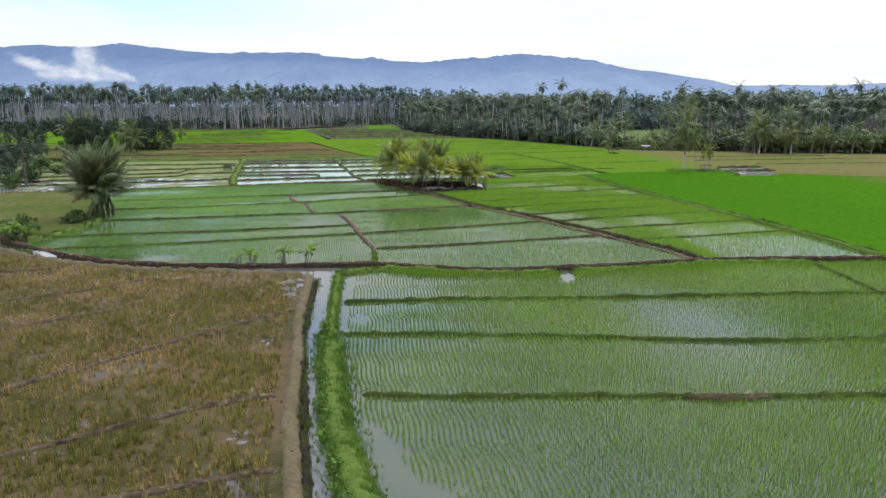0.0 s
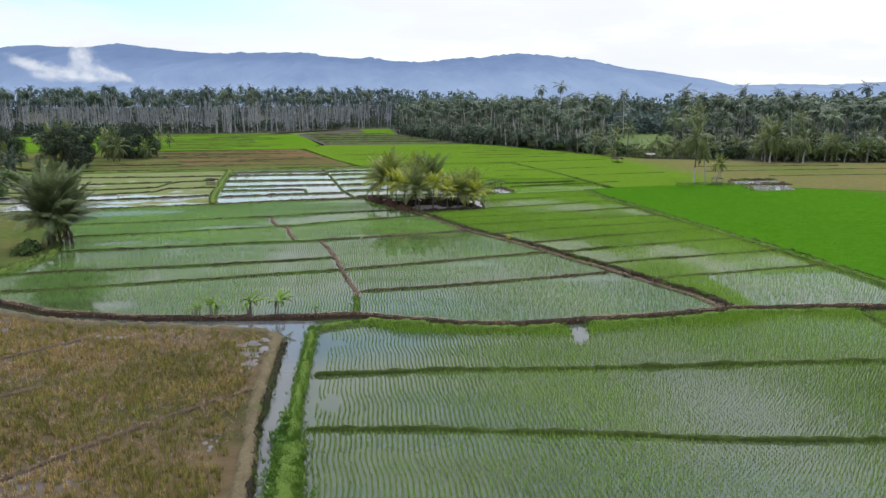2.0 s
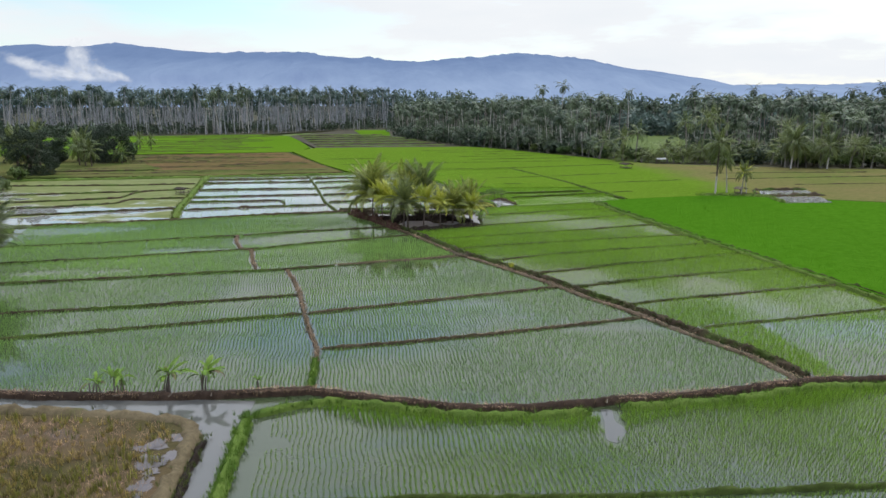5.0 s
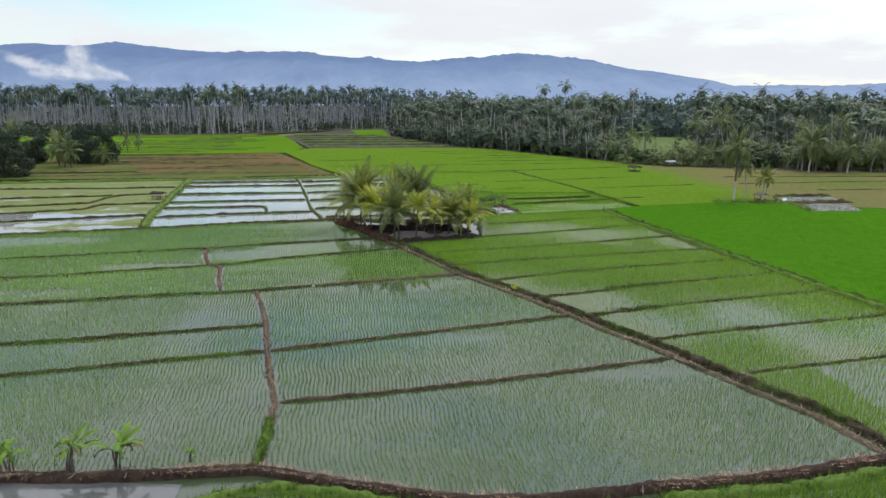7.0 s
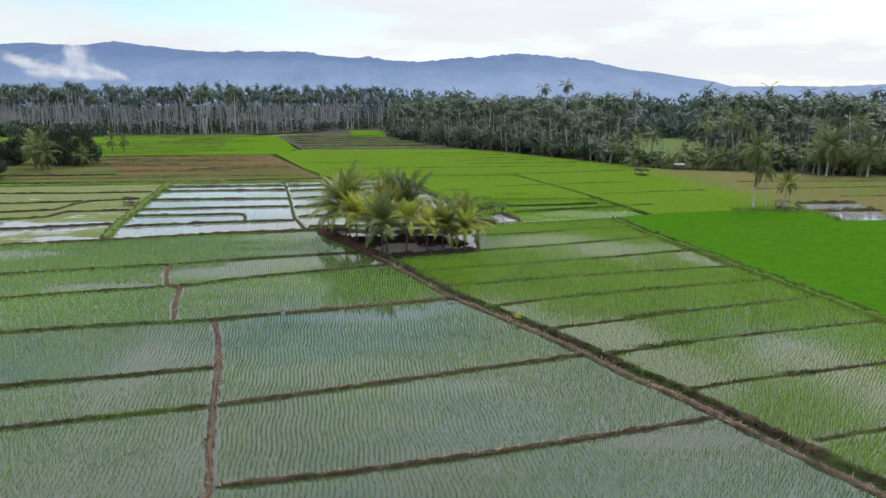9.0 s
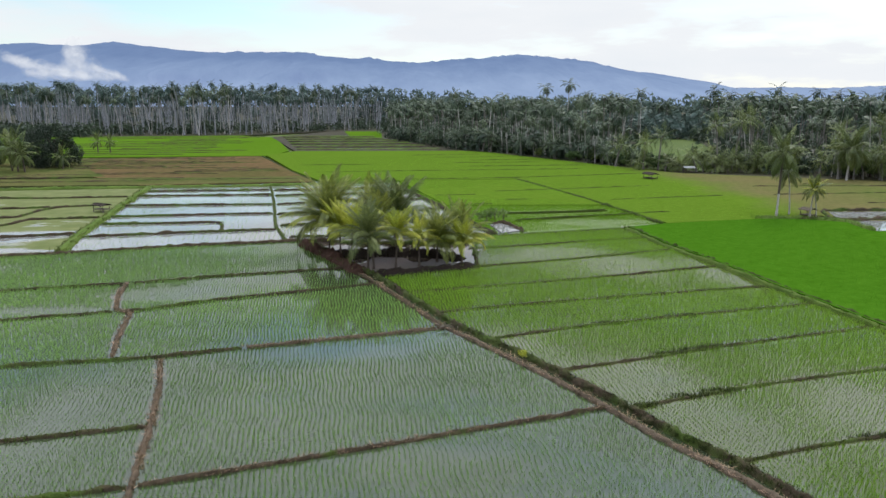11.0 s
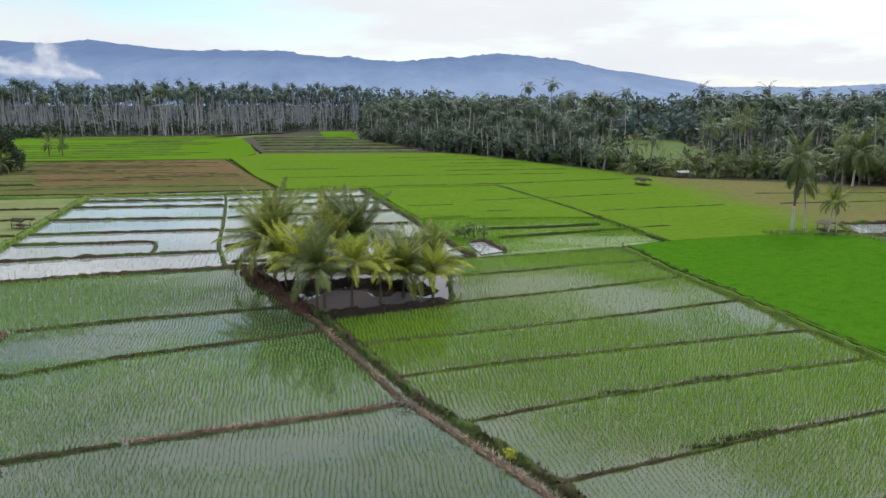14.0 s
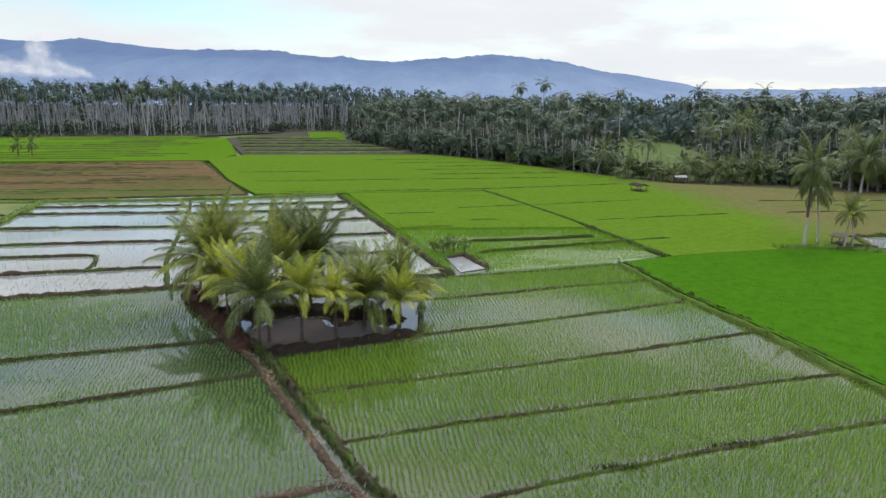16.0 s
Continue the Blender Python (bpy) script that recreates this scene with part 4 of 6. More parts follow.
POND_HOLES = [[(5.9, 91.2), (7.8, 91.8), (9.1, 86.8), (6.4, 85.6)], [(43.0, 95.5), (51, 95.2), (49.8, 89.2), (40.6, 89.2)], [(40.6, 89.6), (49.2, 89.2), (47.4, 82.4), (40.3, 82.8)]]


# spots where the seedlings stay small and the water shows
WET_SPOTS = [(-17.6, 67.4, 4.5, 1.9), (-13, 70.2, 4.0, 1.0), (-37, 74.5, 8.0, 2.2), (-30, 56.5, 6.0, 1.4), (-6.0, 56.0, 4.0, 1.2), (-27, 36.6, 5.0, 1.2), (-3.0, 46.0, 4.0, 0.8), (-24, 64.0, 4.0, 0.9), (6.0, 40.4, 3.0, 0.6), (13.5, 97.8, 7.0, 1.6), (18.0, 91.0, 6.0, 1.3), (19.0, 80.4, 3.0, 1.6), (17.0, 85.6, 4.0, 0.8)]


def plant(name, box, test, across, down, h, per, material, label, seed, thin=0.0, slant=0.1, spread=0.09, width=0.02, lean=0.45):
    p = rice_grid(*box, across, down, slant, seed)
    p = outside_bunds(p[test(p[:, 0], p[:, 1])], 0.13)
    for hole in POND_HOLES:
        p = p[~inside(p, hole)]
    f = clump_noise(p, 0.16, seed)
    r = np.random.default_rng(seed + 1)
    for cx, cy, a, b in WET_SPOTS:
        d = ((p[:, 0] - cx) / a) ** 2 + ((p[:, 1] - cy) / b) ** 2
        f = f - 1.3 * np.clip(1.4 - d, 0, 1)
    keep = r.random(len(p)) > thin * 0.7
    p, f = p[keep], f[keep]
    return blades(name, p, 0.0, h, per, material, label, spread=spread, width=width, lean=lean, seed=seed, category="rice", vigour=None if "dense" in name else np.clip(1.12 + 0.62 * np.minimum(f, 0.0) + 0.15 * f + (0.05 * np.clip(p[:, 0], -6, 8) if seed == 1 else 0.0), 0.4, 1.4))


plant("rice_seedlings", (-11, 30, -4, 32), lambda x, y: (x > bank_x(y)) & (y < canal_y(x) - 1.0) & bare(x, y), 0.19, 0.16, 0.225, 8, M_RICE_SOUTH, "rows of young rice standing in water", 1, spread=0.07)
plant("rice_seedlings", (-15, 13, 30, 60), lambda x, y: (x > v1_x(y)) & (x < diag_x(y) - 0.5) & (y > canal_y(x) + 0.6) & (y < t1_y(x)), 0.18, 0.15, 0.16, 5, M_RICE_YOUNG, "rows of young rice standing in water", 2, 0.10, spread=0.075, width=0.019)
plant("rice_seedlings", (-37.5, -9, 32, 57), lambda x, y: (x < v1_x(y)) & (x > -37.0) & (y > canal_y(x) + 0.6) & (y < t1_y(x)), 0.18, 0.15, 0.16, 5, M_RICE_YOUNG, "rows of young rice standing in water", 3, 0.03, spread=0.075, width=0.019)
plant("rice_seedlings", (-44, 0, 53, 84), lambda x, y: (x < diag_x(y) - 0.6) & (y > t1_y(x)) & (y < t6_y(x)) & (x > -37 - 0.28 * (y - 53)), 0.18, 0.17, 0.19, 7, M_RICE, "rows of young rice standing in water", 4, 0.1)
plant("rice_plants", (-4, 26, 32, 90), lambda x, y: (x > diag_x(y) + 0.6) & (x < de_x(y)) & (y > canal_y(x) + 0.6) & (y < 84 + 0.23 * x) & ~((y > 70 + 0.3 * (x + 5)) & (y < 86) & (x < 3.0)) & ~((y < 40.5) & (x > 14.5)),
      0.2, 0.17, 0.22, 10, M_RICE_LUSH, "rows of lush young rice in shallow water", 5, spread=0.12, width=0.018)
plant("rice_plants", (-4, 24, 84, 129), lambda x, y: (y > 84.5 + 0.23 * x) & (x > dr_x(y) + 0.3) & (x < 23.2 - 0.16 * (y - 89)) & (y < 128), 0.22, 0.22, 0.26, 9, M_RICE_LUSH, "rows of lush rice in shallow water", 6, 0.05, width=0.032, spread=0.2)
plant("rice_seedlings", (-22, 6, 84, 128), lambda x, y: (x > vw_x(y)) & (x < dr_x(y)) & ~((x < 3.0) & (y < 86)), 0.26, 0.27, 0.2, 4, M_RICE, "thin rows of rice seedlings in open water", 7, 0.3)
plant("rice_seedlings", (-40, -12, 79, 125), lambda x, y: (x > gd_x(y) + 0.9) & (x < vw_x(y) - 0.3) & (y > t6_y(x) + 0.5) & (y < 124), 0.42, 0.42, 0.15, 3, M_RICE, "scattered rice seedlings in open water", 13, 0.35, width=0.03)
plant("dense_rice", (19, 62, 31, 99), lambda x, y: (x > de_x(y) + 0.4) & (x < 39 + 2 * np.sin(y)) & (y < 88.0 + 0.19 * (x - 19)) & (y < 91), 0.28, 0.28, 0.31, 5, M_RICE_DENSE, "tall dense green rice", 9, width=0.04, spread=0.3)
NORTH = [(-13.8, 129.2), (-2.8, 129.0), (16.2, 129.6), (18.9, 118), (21.3, 105.9), (23.9, 90), (36, 92), (38, 112), (40, 137), (34.5, 156), (24, 178), (-26, 178)]
plant("dense_rice", (-26, 46, 90, 178), lambda x, y: inside(np.stack([x, y], 1), NORTH), 0.4, 0.4, 0.28, 4, M_RICE_BRIGHT, "dense bright green rice", 10, width=0.07, spread=0.4)
plant("rice_seedlings", (14, 26, 31, 42), lambda x, y: (x > 14.5) & (y < 40.5) & (x < de_x(y)) & (y > canal_y(x) + 0.6), 0.21, 0.2, 0.2, 5, M_RICE, "thin rows of rice seedlings in pale water", 11, 0.25)
plant("rice_seedlings", (-11, 30, 26, 32), lambda x, y: (x > bank_x(y)) & (y < canal_y(x) - 0.85) & (y > canal_y(x) - 1.7 - 0.5 * np.sin(x * 0.7)) & bare(x, y), 0.21, 0.165, 0.36, 8, M_RICE_BRIGHT, "taller bright rice along the bank", 12)

# ---- far hills ----
RIDGE = [(-4600, 250), (-3600, 300), (-2900, 330), (-2122, 322), (-1945, 331), (-1827, 323), (-1680, 317), (-1528, 341), (-1350, 317), (-1140, 294), (-927, 285), (-804, 288), (-619, 291), (-464, 285), (-309, 258), (-120, 258),
         (7, 240), (166, 237), (326, 252), (487, 261), (697, 283), (876, 268), (1040, 258), (1240, 218), (1375, 192), (1543, 176), (1715, 128), (1888, 99), (2093, 98), (2299, 104), (2578, 97), (2920, 113),
         (3400, 130), (4200, 110)]


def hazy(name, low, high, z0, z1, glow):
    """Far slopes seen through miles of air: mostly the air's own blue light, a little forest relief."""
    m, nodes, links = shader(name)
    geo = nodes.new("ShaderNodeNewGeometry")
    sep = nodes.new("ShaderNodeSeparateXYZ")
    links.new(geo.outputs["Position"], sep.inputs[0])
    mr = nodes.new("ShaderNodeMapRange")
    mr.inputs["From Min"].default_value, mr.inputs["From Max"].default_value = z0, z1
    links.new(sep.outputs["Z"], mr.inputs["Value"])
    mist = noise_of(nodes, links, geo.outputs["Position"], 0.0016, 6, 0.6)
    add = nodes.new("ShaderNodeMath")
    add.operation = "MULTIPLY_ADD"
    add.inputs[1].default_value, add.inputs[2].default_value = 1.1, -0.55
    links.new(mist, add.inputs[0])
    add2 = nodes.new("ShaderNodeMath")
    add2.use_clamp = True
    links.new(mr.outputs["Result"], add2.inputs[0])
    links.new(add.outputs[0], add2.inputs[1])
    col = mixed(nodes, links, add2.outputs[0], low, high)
    # light and shade of the slope folds, streaked into the glow's colour
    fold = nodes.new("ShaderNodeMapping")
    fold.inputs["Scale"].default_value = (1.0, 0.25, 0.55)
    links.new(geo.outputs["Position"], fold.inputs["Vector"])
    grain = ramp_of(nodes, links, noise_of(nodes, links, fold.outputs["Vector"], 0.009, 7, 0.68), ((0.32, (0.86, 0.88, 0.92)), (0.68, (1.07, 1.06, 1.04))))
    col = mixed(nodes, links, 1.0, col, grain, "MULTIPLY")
    # haze is painted as blue emission, paler towards the foot of the slopes
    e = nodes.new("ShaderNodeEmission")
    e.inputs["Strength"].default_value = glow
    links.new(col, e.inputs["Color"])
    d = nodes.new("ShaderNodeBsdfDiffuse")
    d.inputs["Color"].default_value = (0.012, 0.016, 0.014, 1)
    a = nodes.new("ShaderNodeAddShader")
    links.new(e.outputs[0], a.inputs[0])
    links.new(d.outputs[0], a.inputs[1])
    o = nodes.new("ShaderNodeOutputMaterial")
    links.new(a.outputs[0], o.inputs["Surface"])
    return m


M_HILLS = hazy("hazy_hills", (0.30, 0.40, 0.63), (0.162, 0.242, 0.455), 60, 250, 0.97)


def hills():
    rx = np.arange(-4600, 4200, 22.0)
    r = np.array(RIDGE, float)
    top = np.interp(rx, r[:, 0], r[:, 1])
    top += np.array([noise.noise((x * 0.011, 3.0, 0.0)) * 9 + noise.noise((x * 0.04, 7.0, 0.0)) * 7 + noise.noise((x * 0.11, 9.0, 0.0)) * 3 for x in rx])
    rows = 26
    v = np.zeros((rows + 1, len(rx), 3))
    for k in range(rows):
        f = k / (rows - 1)
        spur = np.array([abs(noise.noise((x * 0.0032 + f * 0.6, f * 1.5, 1.0))) + 0.4 * abs(noise.noise((x * 0.011, f * 3, 4.0))) for x in rx])
        v[k, :, 0] = rx
        v[k, :, 1] = 4000 - 1500 * f - 420 * spur * math.sin(math.pi * min(1, f * 1.2))
        v[k, :, 2] = top * (1 - f) ** 1.15 - 4 * f
    v[rows, :, 0], v[rows, :, 1], v[rows, :, 2] = rx, 4300, -5
    v = np.concatenate([v[rows:], v[:rows]])
    n, m = v.shape[:2]
    i, j = np.meshgrid(np.arange(n - 1), np.arange(m - 1), indexing="ij")
    a = (i * m + j).ravel()
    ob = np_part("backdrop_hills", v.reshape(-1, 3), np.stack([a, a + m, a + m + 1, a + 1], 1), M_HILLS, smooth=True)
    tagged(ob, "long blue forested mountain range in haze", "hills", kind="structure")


hills()


def cloud_matter():
    m, nodes, links = shader("low_cloud")
    tc = nodes.new("ShaderNodeTexCoord")
    g = nodes.new("ShaderNodeTexGradient")
    g.gradient_type = "SPHERICAL"
    mp = nodes.new("ShaderNodeMapping")
    mp.inputs["Location"].default_value, mp.inputs["Scale"].default_value = (-1, 0, -1), (2, 0, 2)
    links.new(tc.outputs["Generated"], mp.inputs["Vector"])
    links.new(mp.outputs["Vector"], g.inputs["Vector"])
    geo = nodes.new("ShaderNodeNewGeometry")
    n = noise_of(nodes, links, geo.outputs["Position"], 0.018, 7, 0.68)
    add = nodes.new("ShaderNodeMath")
    add.operation = "MULTIPLY_ADD"
    add.inputs[1].default_value = 1.75
    links.new(n, add.inputs[0])
    links.new(g.outputs["Fac"], add.inputs[2])
    mr = nodes.new("ShaderNodeMapRange")
    mr.inputs["From Min"].default_value, mr.inputs["From Max"].default_value = 1.1, 2.05
    mr.inputs["To Max"].default_value = 0.85
    links.new(add.outputs[0], mr.inputs["Value"])
    # the mist's daylight whiteness is put in as a glow of its own
    e = nodes.new("ShaderNodeEmission")
    e.inputs["Color"].default_value, e.inputs["Strength"].default_value = (0.86, 0.9, 0.97, 1), 0.92
    t = nodes.new("ShaderNodeBsdfTransparent")
    mx = nodes.new("ShaderNodeMixShader")
    links.new(mr.outputs["Result"], mx.inputs[0])
    links.new(t.outputs[0], mx.inputs[1])
    links.new(e.outputs[0], mx.inputs[2])
    o = nodes.new("ShaderNodeOutputMaterial")
    links.new(mx.outputs[0], o.inputs["Surface"])
    return m


M_CLOUD = cloud_matter()


def low_cloud(x, y, z, w, h, tilt):
    bm = bmesh.new()
    bmesh.ops.create_grid(bm, x_segments=12, y_segments=8, size=0.5)
    for v in bm.verts:
        v.co = Vector((v.co.x * w, 18 * math.sin(v.co.x * 9) * math.cos(v.co.y * 7), v.co.y * h))
    ob = part("backdrop_cloud", bm, M_CLOUD)
    ob.matrix_basis = pose(x, y, z, 0, tilt, 0)
    tagged(ob, "wisp of white mist lying against the hills", "cloud", kind="structure")


for x, z, w, h, tilt in ((-1190, 138, 240, 60, 20), (-1100, 120, 320, 64, 10), (-1010, 128, 200, 100, 12), (-1030, 168, 120, 130, 28), (-925, 108, 220, 50, 22), (-1400, 150, 260, 70, 14), (-1050, 100, 420, 50, 4)):
    low_cloud(x, 2380 + 0.05 * z, z, w, h, tilt)

# ---- palms and trees ----


def frond_arrays(length, bend, n, leaf, width, r, droop=0.5, thick=0.02, with_rib=True):
    """A palm leaf along +x: a bowed midrib and n drooping leaflets a side. Vertices and quads."""
    s = np.linspace(0, 1, 9)
    th = -bend * s ** 1.4
    ds = length / 8
    x = np.r_[0, np.cumsum(np.cos(th[1:]) * ds)]
    z = np.r_[0, np.cumsum(np.sin(th[1:]) * ds)]
    w = thick * (1.15 - s) * length / 3
    rib = np.concatenate([np.stack([x, -w, z], 1), np.stack([x, w, z], 1), np.stack([x, 0 * w, z - w * 1.2], 1)])
    k = np.arange(8)
    faces = [np.stack([k, k + 1, k + 10, k + 9], 1), np.stack([k + 9, k + 10, k + 19, k + 18], 1), np.stack([k + 18, k + 19, k + 1, k], 1)]
    ls = np.linspace(0.13, 0.99, n)
    bx, bz, bt = np.interp(ls, s, x), np.interp(ls, s, z), np.interp(ls, s, th)
    verts, faces = ([rib], faces) if with_rib else ([], [])
    base = len(rib) if with_rib else 0
    for side in (-1, 1):
        size = leaf * length * np.sin(np.pi * (0.12 + 0.82 * ls)) ** 0.85 * (1 - 0.5 * ls ** 3) * r.uniform(0.8, 1.15, n)
        fwd = 0.55 + 0.35 * ls + r.uniform(-0.12, 0.12, n)
        lat = np.sqrt(np.maximum(0.1, 1 - fwd ** 2 * 0.8))
        dr = droop * r.uniform(0.6, 1.3, n)
        d = np.stack([np.cos(bt) * fwd, side * lat, np.sin(bt) * fwd - dr * 0.55], 1)
        d /= np.linalg.norm(d, axis=1)[:, None]
        p0 = np.stack([bx, 0 * bx, bz], 1)
        mid = p0 + d * (size * 0.45)[:, None] + np.array([0, 0, 0.03 * length])
        tip = p0 + d * size[:, None] + np.stack([0 * bx, 0 * bx, -size * dr * 0.5], 1)
        wv = np.stack([np.cos(bt) * 0.75, -side * 0.5 + 0 * bt, np.sin(bt)], 1) * (width * length * r.uniform(0.8, 1.2, n))[:, None]
        verts.append(np.stack([p0, mid - wv, tip, mid + wv], 1).reshape(-1, 3))
        q = base + np.arange(n)[:, None] * 4 + np.arange(4)
        faces.append(q)
        base += 4 * n
    return np.concatenate(verts), np.concatenate(faces)


def trunk_arrays(height, r0, r1, lean, curve, r, sides=7, rings=7):
    s = np.linspace(0, 1, rings)
    a = r.uniform(0, 6.28)
    off = lean * height * (s * (1 - curve) + curve * s ** 2)
    cx, cy, cz = np.cos(a) * off, np.sin(a) * off, height * s - 0.25 * (s == 0)
    rad = r0 + (r1 - r0) * s ** 0.6
    rad[0] *= 1.5
    t = np.linspace(0, 2 * np.pi, sides, endpoint=False)
    v = np.stack([cx[:, None] + np.cos(t) * rad[:, None], cy[:, None] + np.sin(t) * rad[:, None], cz[:, None] + 0 * t], 2)
    i, j = np.meshgrid(np.arange(rings - 1), np.arange(sides), indexing="ij")
    q = np.stack([i * sides + j, i * sides + (j + 1) % sides, (i + 1) * sides + (j + 1) % sides, (i + 1) * sides + j], 2).reshape(-1, 4)
    return v.reshape(-1, 3), q, Vector((cx[-1], cy[-1], height - 0.02))


def turned(v, elev, az, roll=0.0):
    m = np.array((Matrix.Rotation(az, 3, "Z") @ Matrix.Rotation(-elev, 3, "Y") @ Matrix.Rotation(roll, 3, "X")))
    return v @ m.T


fr = np.random.default_rng(77)
FROND_MESHES = {}
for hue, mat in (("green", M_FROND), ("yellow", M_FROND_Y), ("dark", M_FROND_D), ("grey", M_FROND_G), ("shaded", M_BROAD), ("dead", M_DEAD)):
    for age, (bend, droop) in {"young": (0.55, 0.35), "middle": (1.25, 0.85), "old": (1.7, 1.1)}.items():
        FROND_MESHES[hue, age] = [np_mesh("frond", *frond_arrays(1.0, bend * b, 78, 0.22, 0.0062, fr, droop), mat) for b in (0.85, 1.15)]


def palm(x, y, height, crown, fronds, hue, seed, label, lean=0.06, bare=M_TRUNK, base_z=0.12, up=1.52, down=0.4, trunk_r=0.13, nuts=0, strays=0.2, band=None):
    """A coconut palm with every leaf a part of its own."""
    r = np.random.default_rng(seed)
    root = new("palm_tree")
    root.matrix_basis = pose(x, y, base_z)
    v, f, tip = trunk_arrays(height, trunk_r * 1.15, trunk_r * 0.75, lean, 0.6, r, 8, 9)
    stem = np_part("trunk", v, f, bare, root, smooth=True)
    if band:
        ring = v.reshape(9, 8, 3)[band:].copy()
        mid = ring.mean(1, keepdims=True)
        ring = (mid + (ring - mid) * 1.12).reshape(-1, 3)
        np_part("dark_bark", ring, f[:(8 - band) * 8], M_TRUNK_DARK, stem, "dark stained upper bark", True)
    for k in range(fronds):
        age = k / (fronds - 1)
        elev = up + (down - up) * age ** 1.0 + r.uniform(-0.14, 0.14)
        kind = "young" if elev > 0.95 else ("middle" if elev > 0.45 else "old")
        tone = hue if r.random() > strays else ("yellow" if hue == "green" and age > 0.5 else hue)
        ob = new("frond", FROND_MESHES[tone, kind][int(r.integers(0, 2))])
        ob.parent = root
        size = crown * r.uniform(0.78, 1.05) * (1.08 if elev > 1.1 else 1.0)
        m = Matrix.Rotation(k * 2.39996 + r.uniform(-0.25, 0.25), 4, "Z") @ Matrix.Rotation(-elev, 4, "Y") @ Matrix.Rotation(r.uniform(-0.5, 0.5), 4, "X")
        ob.matrix_basis = Matrix.Translation(tip) @ m @ Matrix.Diagonal((size, size, size, 1))
    for k in range(nuts):
        bm = bmesh.new()
        bmesh.ops.create_icosphere(bm, subdivisions=1, radius=0.13)
        for w in bm.verts:
            w.co.z *= 1.25
        a = k * 1.3
        nut = part("coconut", bm, M_FROND_Y, root, "green coconut", True)
        nut.matrix_basis = Matrix.Translation(tip + Vector((0.2 * math.cos(a), 0.2 * math.sin(a), -0.18)))
    return tagged(root, label, "palm tree")


def crown_arrays(fronds, crown, r, n=10, up=1.2, down=-0.45, leaf=0.3, width=0.02, rib=True, arch=0.5):
    vs, fs, base = [], [], 0
    for k in range(fronds):
        age = k / (fronds - 1)
        elev = up + (down - up) * age ** 0.85 + r.uniform(-0.2, 0.2)
        bend = arch + 1.1 * age
        v, f = frond_arrays(crown * r.uniform(0.8, 1.12), bend, n, leaf, width, r, 0.2 + 0.6 * age, 0.025, rib)
        v = turned(v, elev, k * 2.39996 + r.uniform(-0.3, 0.3), r.uniform(-0.5, 0.5))
        vs.append(v)
        fs.append(f + base)
        base += len(v)
    return np.concatenate(vs), np.concatenate(fs)


def broad_tree(name, label, category, height, width, seed, leaves, leaf, material, bark=M_TRUNK_DARK, low=0.15):
    """A bushy tree: tapered trunk, limbs and an uneven crown of leaves."""
    r = np.random.default_rng(seed)
    root = new(name)
    blobs = []
    for k in range(26):
        a, d = r.uniform(0, 6.28), width * 0.5 * math.sqrt(r.uniform(0, 0.8))
        z = height * r.uniform(low + 0.12, 0.9 - 0.25 * (2 * d / width) ** 2)
        blobs.append((math.cos(a) * d, math.sin(a) * d, z, width * r.uniform(0.08, 0.21)))
    v, f, tip = trunk_arrays(height * 0.55, width * 0.045, width * 0.02, 0.06, 0.4, r, 7, 5)
    np_part("trunk", v, f, bark, root, smooth=True)
    for b in blobs[:4]:
        end = Vector(b[:3])
        start = Vector((0, 0, height * 0.2))
        d = end - start
        v, f, _ = trunk_arrays(d.length, width * 0.02, width * 0.008, 0.03, 0.5, r, 5, 4)
        v = v @ np.array(d.to_track_quat("Z", "Y").to_matrix()).T + np.array(start)
        np_part("limb", v, f, bark, root, smooth=True)
    v, f = leaf_cloud(blobs, leaves, leaf, r)
    np_part("crown", v, f, material, root)
    return tagged(root, label, category)


# palms of the pond grove
GROVE = [
    (-8.4, 78.6, 2.5, 4.1, 58, "green", 0.15, "tall coconut palm with dark green upright leaves"),
    (-3.2, 79.5, 2.3, 4.0, 50, "dark", 0.3, "dark green coconut palm standing on the pond bank"),
    (-5.3, 80.6, 3.0, 3.0, 32, "green", 0.4, "slim coconut palm with olive leaves"),
    (-7.3, 76.0, 2.2, 2.6, 30, "yellow", 0.5, "young coconut palm with yellow-green leaves"),
    (-5.1, 72.4, 2.3, 2.9, 38, "dark", 0.1, "young coconut palm on the front bank of the pond"),
    (-4.7, 72.9, 1.6, 1.5, 14, "green", 0.3, "small coconut palm beside a taller one"),
    (-3.1, 72.9, 2.4, 2.3, 30, "yellow", 0.3, "young coconut palm with bright yellow-green leaves"),
    (-1.4, 73.3, 2.0, 2.0, 24, "yellow", 0.25, "small yellowing coconut palm on the pond bank"),
    (0.0, 74.8, 1.3, 3.2, 44, "green", 0.35, "bushy young coconut palm with arching leaves"),
    (2.0, 76.6, 1.4, 3.0, 36, "green", 0.35, "young coconut palm with olive leaves"),
    (1.8, 74.0, 1.4, 2.1, 26, "yellow", 0.4, "low yellow-green coconut palm"),
    (-10.4, 83.2, 2.6, 1.8, 18, "green", 0.2, "thin coconut palm with hanging leaves"),
    (-4.6, 77.6, 2.4, 2.9, 30, "green", 0.5, "young coconut palm inside the grove"),
    (-6.4, 74.4, 2.2, 2.6, 28, "yellow", 0.45, "young coconut palm with pale leaves"),
]
for k, (x, y, h, c, n, hue, low, text) in enumerate(GROVE):
    tagged(palm(x, y, h, c, int(n * 0.85), hue, 100 + k, text, bare=M_TRUNK_DARK, trunk_r=0.075, base_z=0.2, down=low), group="palms of the pond grove")

